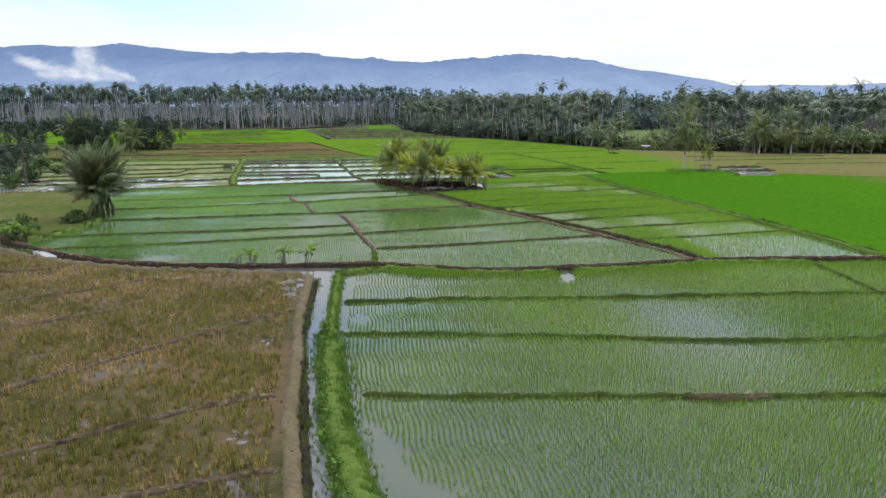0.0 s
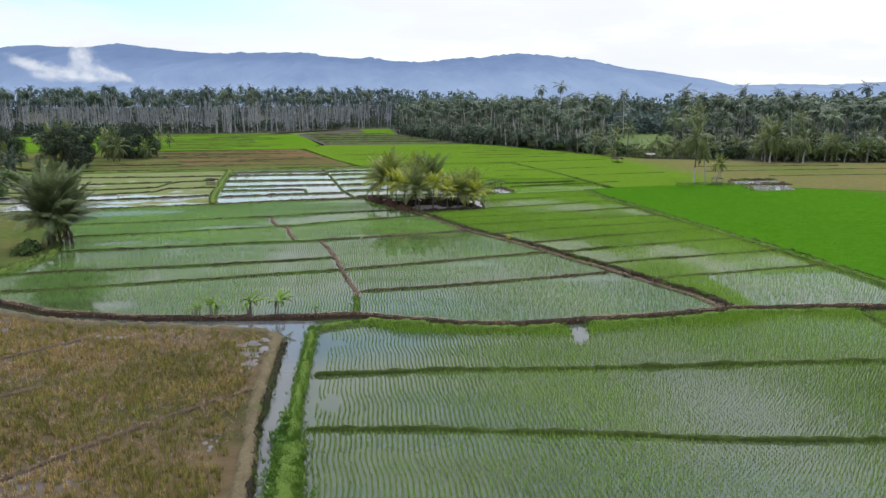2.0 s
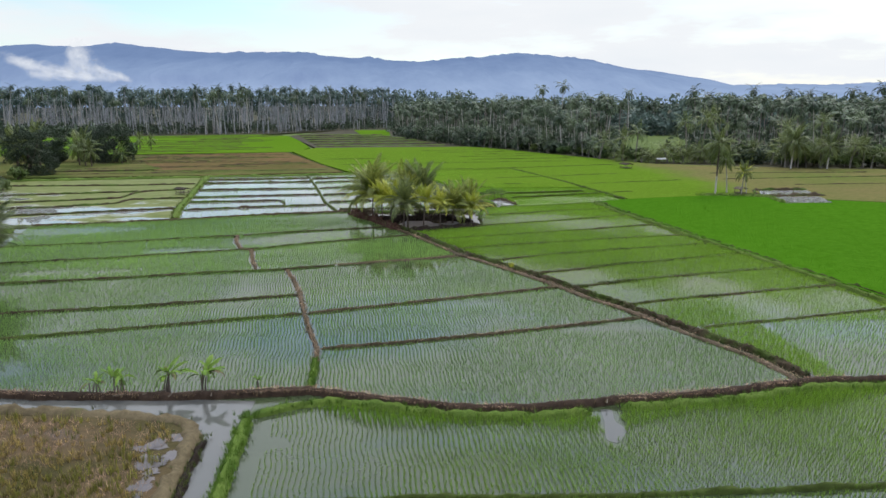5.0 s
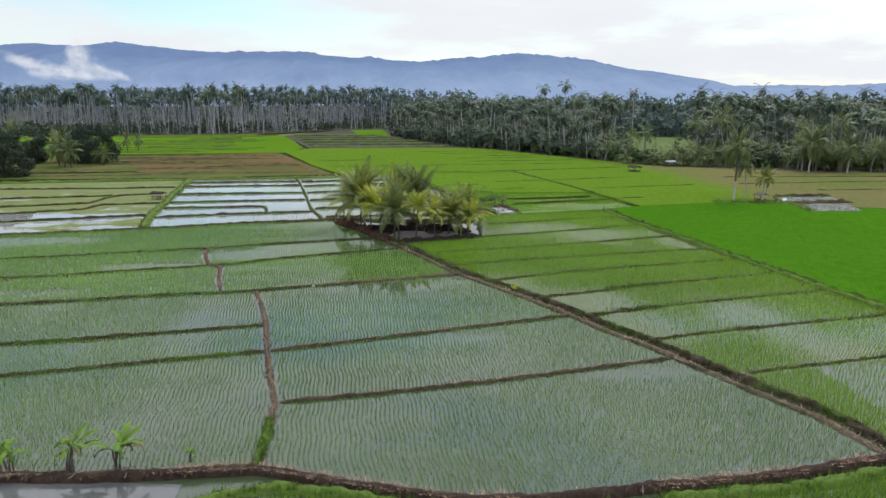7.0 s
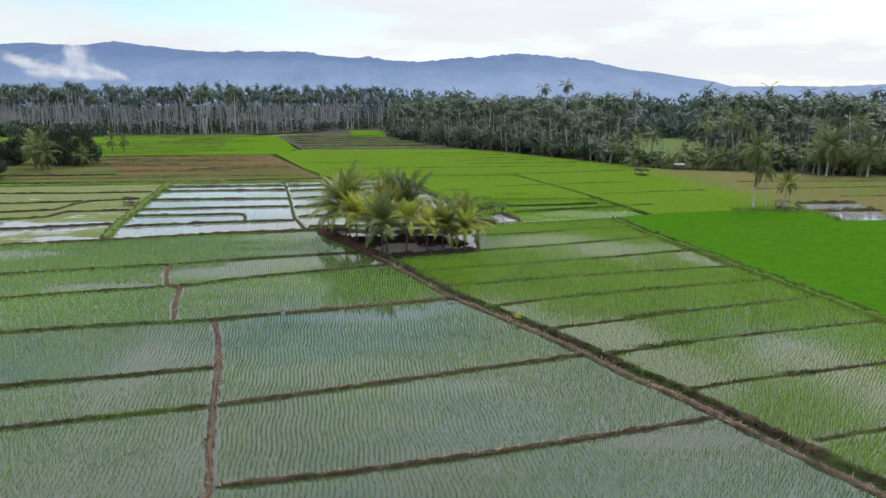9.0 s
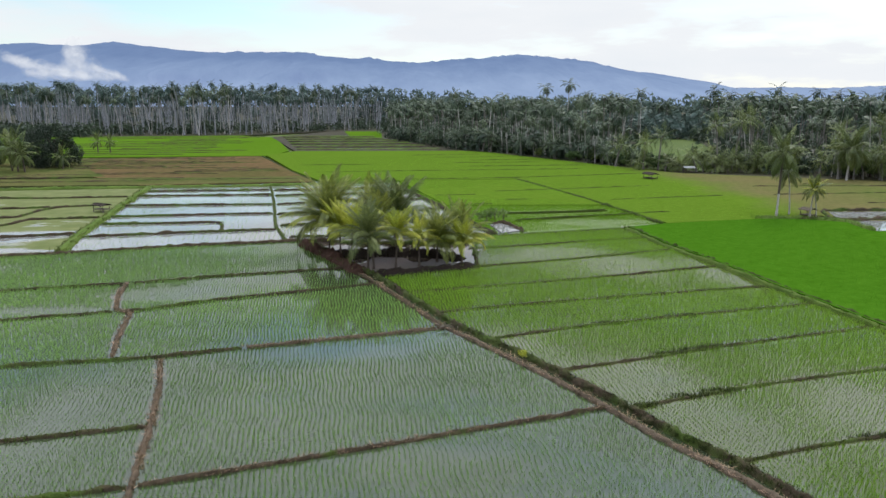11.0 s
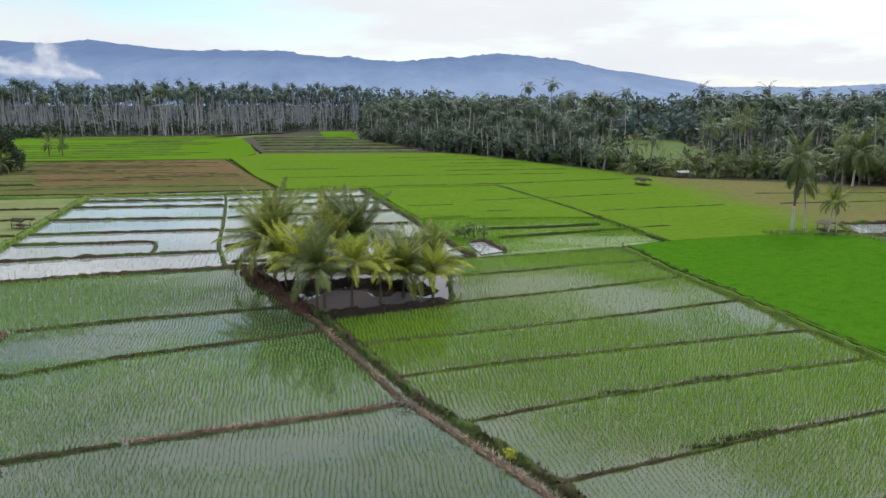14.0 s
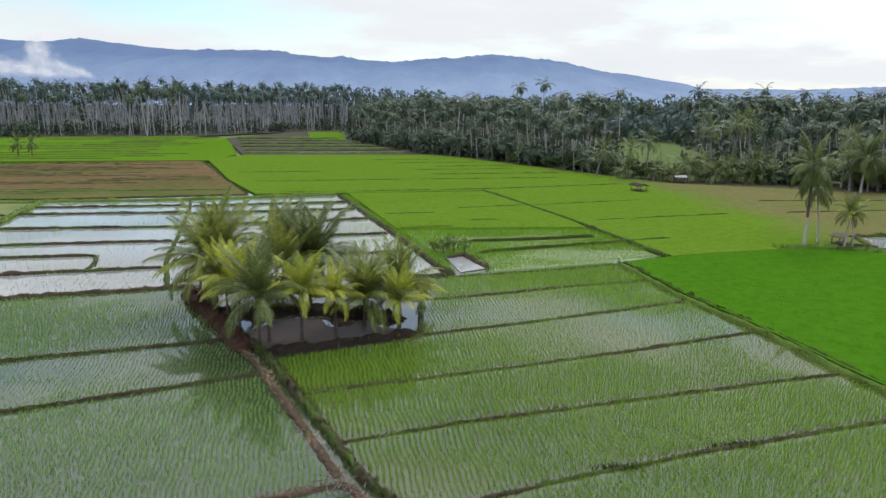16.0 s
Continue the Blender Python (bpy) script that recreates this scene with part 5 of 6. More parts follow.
# palms by the eastern ponds
palm(36.3, 91.9, 6.7, 3.0, 26, "dark", 201, "tall coconut palm with a dark band on its pale trunk", lean=0.012, trunk_r=0.11, base_z=0.12, down=-0.6, band=3)
palm(38.7, 93.6, 4.6, 2.3, 20, "dark", 202, "coconut palm with drooping leaves and a white trunk", lean=0.12, trunk_r=0.08, base_z=0.12, down=-0.8)
palm(39.7, 91.6, 3.0, 1.8, 18, "dark", 203, "small coconut palm beside a pond", lean=0.1, trunk_r=0.07, base_z=0.12, down=-0.5)
palm(40.3, 91.4, 2.8, 1.6, 14, "yellow", 204, "small leaning coconut palm beside a pond", lean=0.22, trunk_r=0.06, base_z=0.12)

palm(65.7, 124.2, 4.8, 4.3, 30, "dark", 205, "broad coconut palm with long drooping leaves before the woods", trunk_r=0.14, base_z=0.05, up=1.4, down=-0.45)
palm(71.5, 122.6, 4.2, 3.4, 22, "dark", 206, "coconut palm with drooping leaves at the edge of the woods", trunk_r=0.13, base_z=0.05, up=1.4, down=-0.45)

# the big palm clump at the western edge
for k, (dx, dy, h, c, n, low) in enumerate(((0, 0, 2.6, 4.8, 32, 0.95), (0.6, -0.4, 2.1, 4.2, 24, 0.7), (-0.6, 0.2, 2.1, 4.2, 24, 0.7), (0.2, 0.6, 2.3, 4.4, 22, 0.75), (-0.2, -0.7, 1.9, 3.8, 20, 0.6), (0.9, 0.1, 1.8, 3.5, 16, 0.5), (-1.0, -0.2, 1.8, 3.5, 16, 0.5))):
    clump_palm = palm(-36.9 + dx, 56.0 + dy, h, c, n, "grey", 300 + k, "old palm in a dense clump with upright grey-green leaves", lean=0.22, bare=M_TRUNK_DARK, trunk_r=0.11, up=1.54, down=low, base_z=0.1, strays=0.0)
    dr_ = np.random.default_rng(330 + k)
    for a in range(4):
        ob = new("withered_frond", FROND_MESHES["dead", "old"][a % 2])
        ob.parent = clump_palm
        s = dr_.uniform(0.8, 1.3)
        ob.matrix_basis = Matrix.Translation((0, 0, h * dr_.uniform(0.5, 0.95))) @ Matrix.Rotation(a * 0.9 + dr_.uniform(0, 0.5), 4, "Z") @ Matrix.Rotation(dr_.uniform(1.0, 1.5), 4, "Y") @ Matrix.Diagonal((s, s, s, 1))
        tagged(ob, "withered brown hanging leaf")
    tagged(clump_palm, group="palm clump")

# single palms further off on the western side
for k, (x, y, h, c) in enumerate(((-68.5, 148.5, 4.6, 4.2), (-70.5, 150.5, 4.2, 3.6), (-66.8, 147.4, 3.6, 3.4), (-72.5, 131, 5.5, 4.2), (-75, 136, 6.0, 4.0), (-78, 150, 6.0, 4.0), (-63, 153, 2.6, 2.8), (-74.4, 195.8, 3.2, 2.6), (-71.4, 195.4, 3.0, 2.3), (-58.5, 84.0, 5.6, 2.6), (-72.9, 117.5, 3.4, 2.8), (-68.3, 107.3, 2.6, 2.4), (-64.5, 92.0, 4.6, 3.4), (-69.5, 98.0, 5.2, 3.6), (-75, 104, 5.0, 3.6), (-61, 86, 2.2, 3.0), (-66, 90, 2.0, 3.2), (-72, 95, 2.4, 3.4), (-78, 110, 4.4, 3.4), (-82, 116, 4.8, 3.6), (-63.6, 107, 2.6, 2.4),
                                  (-71, 112, 3.2, 2.6), (-75.3, 119.4, 4.2, 2.8), (-64, 95, 2.0, 2.4), (-69, 98.5, 3.0, 2.6))):
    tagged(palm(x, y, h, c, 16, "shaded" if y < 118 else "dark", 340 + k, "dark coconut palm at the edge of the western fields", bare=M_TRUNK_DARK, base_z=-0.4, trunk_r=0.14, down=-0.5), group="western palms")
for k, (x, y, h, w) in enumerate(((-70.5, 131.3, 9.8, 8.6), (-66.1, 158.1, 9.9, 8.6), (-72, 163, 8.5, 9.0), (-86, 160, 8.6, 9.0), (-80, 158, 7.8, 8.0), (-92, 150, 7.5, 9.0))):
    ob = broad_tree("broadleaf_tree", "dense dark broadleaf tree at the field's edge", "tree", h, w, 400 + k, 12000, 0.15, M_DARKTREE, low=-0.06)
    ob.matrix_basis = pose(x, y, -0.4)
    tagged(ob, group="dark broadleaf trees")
SHRUBS = [broad_tree("shrub", "leafy green shrub at the edge of the palms", "shrub", 3.4, 3.8, 450 + k, 700, 0.26, M_SHRUB) for k in range(4)]
shr = np.random.default_rng(12)
placed_shrubs = 0


def set_shrub(x, y, size, z=0.0):
    global placed_shrubs
    k = placed_shrubs
    placed_shrubs += 1
    ob = SHRUBS[k] if k < 4 else copy_thing(SHRUBS[k % 4], Matrix())
    ob.matrix_basis = pose(x, y, z, 0, 0, shr.uniform(0, 360)) @ Matrix.Diagonal((size, size, size * shr.uniform(0.8, 1.1), 1))
    tagged(ob, group="shrubs")


for x, y, s in ((-38.9, 45.3, 0.62), (-40.5, 46.8, 0.6), (-38.0, 51.6, 0.5), (-38.3, 53.4, 0.55), (-60, 88, 0.8), (-66, 103, 0.9), (-62, 100, 0.7), (-73, 107, 1.0), (-78, 116, 1.1), (-64, 110, 0.7), (-58, 80, 0.7),
                (-68, 122, 0.8), (-86, 125, 1.1), (-95, 130, 1.2), (-100, 150, 1.2)):
    set_shrub(x, y, s, -0.3)
# shrub belt in front of the eastern woods
for x0, y0, x1, y1, n, s in ((14.5, 200, 34, 160, 9, 0.6), (34, 158, 44, 141, 8, 0.8), (40, 143, 47, 141, 8, 0.8), (48, 141, 66, 137, 5, 0.45), (66, 128, 120, 115, 26, 1.0), (-4, 252, 14, 204, 6, 0.7)):
    for k in range(n):
        f = (k + shr.uniform(0, 1)) / n
        set_shrub(x0 + (x1 - x0) * f + shr.uniform(0.5, 3.5), y0 + (y1 - y0) * f + shr.uniform(0.5, 3.5), s * shr.uniform(0.6, 1.35))

# ---- coconut woods ----
cw = np.random.default_rng(5)
WOOD_PALMS = []
for k in range(6):
    v, f, tip = trunk_arrays(1.0, 0.0095, 0.007, 0.07, 0.6, cw, 6, 5)
    root = new("coconut_palm")
    np_part("trunk", v, f, M_TRUNK, root, "slender pale grey trunk", True)
    v, f = crown_arrays(17, 0.21, cw, 11, up=1.1, down=-0.8, leaf=0.28, width=0.034, rib=False, arch=1.0)
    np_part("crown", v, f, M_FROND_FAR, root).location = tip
    tagged(root, "tall slender coconut palm in the woods", "palm tree", "coconut woods")
    WOOD_PALMS.append(root)
LOW_PALMS = []
for k in range(5):
    v, f, tip = trunk_arrays(1.0, 0.014, 0.01, 0.07, 0.6, cw, 6, 5)
    root = new("coconut_palm")
    np_part("trunk", v, f, M_TRUNK_MID, root, "slender grey trunk", True)
    v, f = crown_arrays(24, 0.23, cw, 15, up=1.45, down=-0.3, leaf=0.26, width=0.016, rib=False)
    np_part("crown", v, f, M_FROND_D, root).location = tip
    tagged(root, "low young coconut palm with full olive-green crown", "palm tree", "low palms before the woods")
    LOW_PALMS.append(root)
SHADE_PALMS = []
for k in range(4):
    v, f, tip = trunk_arrays(1.0, 0.014, 0.01, 0.07, 0.6, cw, 6, 5)
    root = new("coconut_palm")
    np_part("trunk", v, f, M_TRUNK_MID, root, "slender grey trunk", True)
    v, f = crown_arrays(20, 0.22, cw, 11, up=1.3, down=-0.7, width=0.03, rib=False)
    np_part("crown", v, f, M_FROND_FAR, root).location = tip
    tagged(root, "young coconut palm with a dark crown at the woods' foot", "palm tree", "dark low palms before the woods")
    SHADE_PALMS.append(root)
used_low = 0
used_shade = 0


def set_low_palm(x, y, h, crown_scale=1.0):
    """A young palm: the crown keeps its round shape whatever the height."""
    global used_low
    k = used_low
    used_low += 1
    ob = LOW_PALMS[k] if k < 5 else copy_thing(LOW_PALMS[k % 5], Matrix())
    w = (0.5 * h + 9) * crown_scale
    ob.matrix_basis = pose(x, y, 0.0, 0, 0, cw.uniform(0, 360)) @ Matrix.Diagonal((w, w, h, 1))
    keep_round(ob, w / h)


def set_shade_palm(x, y, h, crown_scale=1.0):
    global used_shade
    k = used_shade
    used_shade += 1
    ob = SHADE_PALMS[k] if k < 4 else copy_thing(SHADE_PALMS[k % 4], Matrix())
    w = (0.5 * h + 9) * crown_scale
    ob.matrix_basis = pose(x, y, 0.0, 0, 0, cw.uniform(0, 360)) @ Matrix.Diagonal((w, w, h, 1))
    keep_round(ob, w / h)


def keep_round(ob, ratio):
    for c in ob.children:
        if c.name.startswith("crown"):
            c.scale.z = ratio


used_palms = 0


def set_wood_palm(x, y, h, crown_scale=1.0, tilt=3.0):
    global used_palms
    k = used_palms
    used_palms += 1
    ob = WOOD_PALMS[k] if k < 6 else copy_thing(WOOD_PALMS[k % 6], Matrix())
    w = (0.55 * h + 7.5) * crown_scale
    ob.matrix_basis = pose(x, y, 0.0, cw.uniform(-tilt, tilt), cw.uniform(-tilt, tilt), cw.uniform(0, 360)) @ Matrix.Diagonal((w, w, h, 1))
    keep_round(ob, w / h)
    return ob


def edge_left(x):
    return np.interp(x, [-260, -190, -60, -30, -7], [250, 271, 287, 322, 330])


def edge_right(x):
    return np.interp(x, [-8, -4, 14, 19, 35, 45, 69, 120, 160, 300], [318, 252, 199, 193, 160, 141, 127, 116, 100, 95])


for k in range(80):
    x = cw.uniform(-200, -12)
    set_wood_palm(x, edge_left(x) + cw.uniform(2, 26), cw.uniform(13.0, 18.2), 0.85, 9.0)
front = 0
while front < 172:
    x = cw.uniform(-4, 110)
    y = edge_right(x) + cw.uniform(2, 45)
    if inside(np.array([[x, y]]), CLEARING)[0] or (42 < x < 66 and y < 146):
        continue
    front += 1
    set_wood_palm(x, y, cw.uniform(9.5, 12.6) if front % 4 == 0 else cw.uniform(4.6, 9.0), 0.9)
# low palms along the clearing and in front of the woods
for x, y, h in ((49, 139.5, 2.6), (52, 139, 3.0), (55, 139.2, 2.4), (58, 138.7, 3.2), (61, 138, 2.8), (64, 136.5, 3.0), (41, 143.5, 5.0), (43.5, 143, 6.0), (38, 150, 4.0), (72, 125, 4.0), (77, 124.5, 4.4), (84, 122, 5.0), (92, 121, 4.0),
                (50.5, 140, 1.6), (53.5, 139.6, 1.8), (56.5, 139.4, 1.5), (59.5, 139.0, 1.8), (62.5, 137.6, 1.6), (65.5, 136, 1.9), (67, 133, 2.2), (69.5, 129, 2.6), (60, 142, 9.5), (54.5, 143.5, 8.0), (57, 142.5, 8.6), (69, 131, 7.2), (74, 129, 8.2), (47, 140.2, 1.3), (51.2, 138.4, 1.2), (54.6, 138.2, 1.4), (57.6, 137.6, 1.3), (60.6, 137.2, 1.5), (63.4, 136.2, 1.4), (44, 141.2, 1.6), (41.5, 144.2, 1.5)):
    set_low_palm(x, y, h, 1.05 if h > 4 else 1.3)
for k in range(90):
    x = -3 + 123 * cw.random()
    y = edge_right(x) + cw.uniform(-1.5, 5)
    if x < 42:
        set_shade_palm(x, y + 1.0, cw.uniform(1.6, 5.0), cw.uniform(0.9, 1.4))
    elif x > 66:
        set_low_palm(x, y, cw.uniform(1.6, 4.5), cw.uniform(0.9, 1.4))
for x, y, h in ((55, 255, 18.2), (49.5, 258, 17.2), (62, 262, 15.2), (45, 250, 13.2), (88, 215, 15.5), (124, 230, 15.5), (137, 235, 14.8), (-20, 335, 16), (75, 240, 15.5), (101, 232, 14.6), (113, 228, 16), (140, 216, 15.4), (150, 218, 16.5), (166, 214, 15.8), (36, 262, 14.6), (70, 250, 14.4), (20, 285, 15.6)):
    set_wood_palm(x, y, h)


def wood_mass(name, count, place, heights, seed, label, bark=M_TRUNK, leaves=M_FROND_FAR, spread=(2.0, 3.0), tilt=0.12):
    """The deeper rows of the woods, too many to count: trunks and crowns."""
    r = np.random.default_rng(seed)
    kinds = []
    for k in range(8):
        cv, cf = crown_arrays(13, 1.0, r, 5, up=1.0, down=-0.8, width=0.105, rib=False, arch=1.0)
        kinds.append((cv, cf))
    tv, tf, cv_all, cf_all, nt, nc = [], [], [], [], 0, 0
    for k in range(count):
        x, y = place(r)
        h = r.uniform(*heights)
        v, f, tip = trunk_arrays(h, 0.16, 0.12, r.uniform(0.0, tilt), 0.5, r, 4, 4)
        tv.append(v + (x, y, 0))
        tf.append(f + nt)
        nt += len(v)
        v, f = kinds[int(r.integers(0, 8))]
        a = r.uniform(0, 6.28)
        ca, sa = math.cos(a), math.sin(a)
        s = r.uniform(*spread)
        cv_all.append((v * s) @ np.array([[ca, sa, 0], [-sa, ca, 0], [0, 0, 1]]) + np.array(tip) + (x, y, 0))
        cf_all.append(f + nc)
        nc += len(v)
    root = new(name)
    np_part("trunks", np.concatenate(tv), np.concatenate(tf), bark, root)
    np_part("crowns", np.concatenate(cv_all), np.concatenate(cf_all), leaves, root)
    return tagged(root, label, "woods", kind="stuff")


def place_left(r):
    x = r.uniform(-330, -6)
    return x, edge_left(x) + 6 + 110 * r.random() ** 1.3


def place_right(r):
    while True:
        x = r.uniform(-6, 330)
        y = edge_right(x) + 14 + 170 * r.random() ** 1.2
        if not (inside(np.array([[x, y]]), CLEARING)[0] or (42 < x < 66 and y < 150)):
            return x, y


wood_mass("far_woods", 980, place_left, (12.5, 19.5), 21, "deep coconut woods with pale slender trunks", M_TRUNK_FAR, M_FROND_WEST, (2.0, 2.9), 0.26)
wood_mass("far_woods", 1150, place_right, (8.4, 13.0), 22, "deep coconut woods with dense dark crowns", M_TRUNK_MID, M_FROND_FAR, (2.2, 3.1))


def place_edge(r):
    x = r.uniform(-4, 44) if r.random() < 0.5 else r.uniform(60, 130)
    return x, edge_right(x) + r.uniform(3, 16)


def undergrowth(name, count, place, size, seed, label):
    r = np.random.default_rng(seed)
    vs, fs, n = [], [], 0
    for k in range(count):
        x, y = place(r)
        s = r.uniform(*size)
        v, f = leaf_cloud([(0, 0, s * 0.55, s * 0.6), (s * 0.5, 0.2, s * 0.4, s * 0.45), (-s * 0.5, -0.2, s * 0.35, s * 0.45)], 66, s * 0.15, r)
        vs.append(v + (x, y, 0))
        fs.append(f + n)
        n += len(v)
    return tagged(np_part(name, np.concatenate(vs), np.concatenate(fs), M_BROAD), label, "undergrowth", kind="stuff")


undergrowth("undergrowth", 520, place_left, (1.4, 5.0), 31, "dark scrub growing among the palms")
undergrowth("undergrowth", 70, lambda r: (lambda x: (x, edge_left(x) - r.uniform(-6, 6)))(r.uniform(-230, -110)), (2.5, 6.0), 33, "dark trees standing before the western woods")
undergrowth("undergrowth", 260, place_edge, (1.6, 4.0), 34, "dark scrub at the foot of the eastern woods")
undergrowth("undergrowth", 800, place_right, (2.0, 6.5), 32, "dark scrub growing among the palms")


def far_canopy(name, path, height, label, seed):
    """A long lumpy wall of foliage that closes the woods behind."""
    r = np.random.default_rng(seed)
    q = resample(path, 5.0)
    blobs = []
    for x, y in q:
        for k in range(9):
            blobs.append((x + r.normal(0, 3), y + r.uniform(0, 14), height * r.uniform(0.1, 0.82), r.uniform(2.2, 4.0)))
    v, f = leaf_cloud(blobs, len(blobs) * 38, 0.9, r)
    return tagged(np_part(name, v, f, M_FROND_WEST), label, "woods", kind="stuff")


far_canopy("far_canopy", [(-420, 395), (-190, 410), (-40, 420), (40, 400)], 21, "dark mass of distant woodland", 41)
far_canopy("far_canopy", [(-2, 400), (40, 330), (70, 290), (110, 262), (170, 245), (420, 240)], 15, "dark mass of distant woodland", 42)
far_canopy("far_canopy", [(60, 252), (85, 246), (110, 232), (150, 215), (330, 200)], 8.5, "dark mass of woodland behind the clearing", 43)

# ---- pond grove: water and banks ----
slab("pond_water", [(-11.2, 83.6), (-7.6, 75.6), (-5.2, 71.6), (2.6, 73.2), (5.6, 85.0)], 0.03, M_POND, "dark pond water under the palms", "water", 0.1)
bund("pond_bank", [(-5.0, 71.0), (-1.5, 72.0), (2.9, 73.4)], 0.9, 0.3, M_DARKSOIL, "dark earth bank at the front of the pond", tufts=8, tuft_mat=M_WEED, tuft_h=0.25)
bund("pond_bank", [(-11.2, 82.8), (-9.6, 79.5), (-7.6, 75.6), (-5.4, 71.4)], 1.2, 0.46, M_REDMUD, "broad reddish-brown earth bank beside the pond", rough=0.5, lumps=0.9, tufts=6, tuft_mat=M_WEED, tuft_h=0.25)
bund("pond_bank", [(-8.6, 78.4), (-6.0, 77.2), (-3.8, 78.2), (-1.5, 76.8), (0.6, 76.3), (2.4, 75.6)], 1.2, 0.45, M_DARKSOIL, "winding dark bank across the pond", rough=0.6, tufts=4, tuft_mat=M_WEED, tuft_h=0.2)
bund("pond_bank", [(2.9, 73.4), (3.2, 77), (3.6, 81), (4.6, 85)], 0.4, 0.13, M_MUD, "low bank at the end of the pond", tufts=8, tuft_mat=M_GRASS, tuft_h=0.2)
bund("pond_bank", [(-10.6, 83.6), (-6, 82.2), (-2, 81.6), (3.4, 81.2)], 0.7, 0.28, M_MUD, "low bank at the back of the pond", tufts=5, tuft_mat=M_GRASS, tuft_h=0.2)

# shore mud, carried into mid-pond to mask sky reflection where palms mirror dark
shore = [(-4.9, 71.6), (-1.2, 72.3), (2.5, 73.2), (2.6, 74.2), (0.9, 74.3), (0.4, 76.0), (-0.4, 76.1), (-0.7, 74.8), (-1.9, 74.7), (-2.4, 76.4), (-4.9, 76.6), (-5.3, 75.0), (-6.3, 74.2), (-5.6, 72.4), (-4.9, 71.6)]
slab("pond_mud", [tuple(q) for q in resample(shore, 0.3)[:-1]], 0.036, M_WETMUD, "wet brown mud at the edge of the pond", "mud", 0.1)
# little open pond with shrubs beside it
slab("pond_water", [(6.2, 90.4), (7.5, 91.0), (8.6, 87.0), (6.7, 86.1)], 0.06, M_OPEN, "pale water in a small pond", "water", 0.1)
bund("pond_bank", [(6.3, 90.7), (7.7, 91.3), (8.9, 86.9)], 0.4, 0.26, M_BROWNMUD, "narrow mud bank round the small pond")
for k, (x, y, h) in enumerate(((6.1, 92.1, 1.3), (7.0, 92.7, 1.7), (5.5, 93.0, 1.1), (7.8, 92.0, 1.4), (6.6, 93.3, 1.2))):
    ob = broad_tree("sapling", "spindly young tree with sparse leaves beside the small pond", "sapling", h, h * 0.8, 470 + k, 130, 0.1, M_SHRUB, low=0.2)
    ob.matrix_basis = pose(x, y, 0.05)
    tagged(ob, group="saplings by the small pond")

# eastern ponds
slab("pond_water", [(43.8, 94.8), (50.5, 94.4), (49.2, 90.6), (41.9, 90.4)], 0.225, M_OPEN, "pale muddy water in a field pond", "water", 0.1)
slab("pond_water", [(42.5, 88.9), (48.4, 88.4), (46.8, 83.2), (41.2, 83.6)], 0.235, M_OPEN, "pale muddy water in a field pond", "water", 0.1)
bund("pond_bank", [(37.5, 91), (41, 89.6), (45, 89.7), (50, 89.4)], 0.9, 0.45, M_MUD, "dark earth bank between field ponds", base=0.0, tufts=6, tuft_mat=M_GRASS, tuft_h=0.3)
bund("pond_bank", [(41.4, 90.8), (43.4, 95.3), (51, 95)], 0.5, 0.4, M_MUD, "dark earth bank round a field pond", base=0.0)
bund("grassy_bank", [(33.6, 91.6), (36.5, 91.2), (39.5, 90.2), (42, 88.6), (41.0, 83.4)], 1.0, 0.35, M_GRASSBUND, "weedy bank beside the field ponds", base=0.0, tufts=18, tuft_mat=M_GRASS, tuft_h=0.4)

# thin banks across the northern rice
for line in ([(-12, 130.6), (-0.7, 130.6), (16.3, 131.9), (39.5, 137.0)], [(9.5, 115.0), (23.3, 117.5), (34.0, 120.1)], [(9.7, 106.7), (14.4, 107.1)], [(22.2, 105.8), (39.5, 108.8)],
             [(8.4, 96.7), (15.4, 97.2), (20.8, 98.1)], [(8.4, 92.0), (14.5, 93.7), (21.9, 95.4), (27.4, 96.3)], [(-17, 143), (7, 144.6), (31, 145.6)], [(10, 152), (33, 153)], [(8, 160), (27, 160.6)],
             [(12, 166), (26, 167)], [(4, 174), (22, 174.5)], [(-22, 157), (-6, 157.4)], [(0, 181), (17, 182)], [(1.2, 111.4), (8, 112)], [(2.6, 103), (9, 103.6)]):
    bund("field_bank", line, 0.15, 0.26, M_BANKMUD, "thin dark bank across the rice", step=0.8, uneven=0.3)
for y0, y1, xa, xb in ((109, 110, 45, 80), (101, 100, 52, 90), (118, 116, 47, 75)):
    bund("field_bank", [(xa, y0), ((xa + xb) / 2, (y0 + y1) / 2 + 0.3), (xb, y1)], 0.2, 0.28, M_MUD, "thin dark bank across the field", step=0.8, uneven=0.3)
far_r = np.random.default_rng(88)
for k in range(22):
    y = 131 + 2.2 * k
    xa = far_r.uniform(-85, -35)
    xb = min(-17 - 0.36 * (y - 131), xa + far_r.uniform(12, 45))
    if xb > xa + 4:
        bund("field_bank", [(xa, y), ((xa + xb) / 2, y + 0.4), (xb, y + 0.7)], 0.3, 0.2, M_MUD, "thin dark ridge across the brown field", step=0.9)
for k in range(14):
    y = 187 + 6.5 * k
    xa = far_r.uniform(-140, -70)
    bund("field_bank", [(xa, y - 3), ((xa - 38) / 2, y), (-36 - 0.7 * k - far_r.uniform(0, 25), y + 1.2)], 0.35, 0.24, M_MUD, "thin dark bank across the far rice", step=1.5, uneven=0.3)
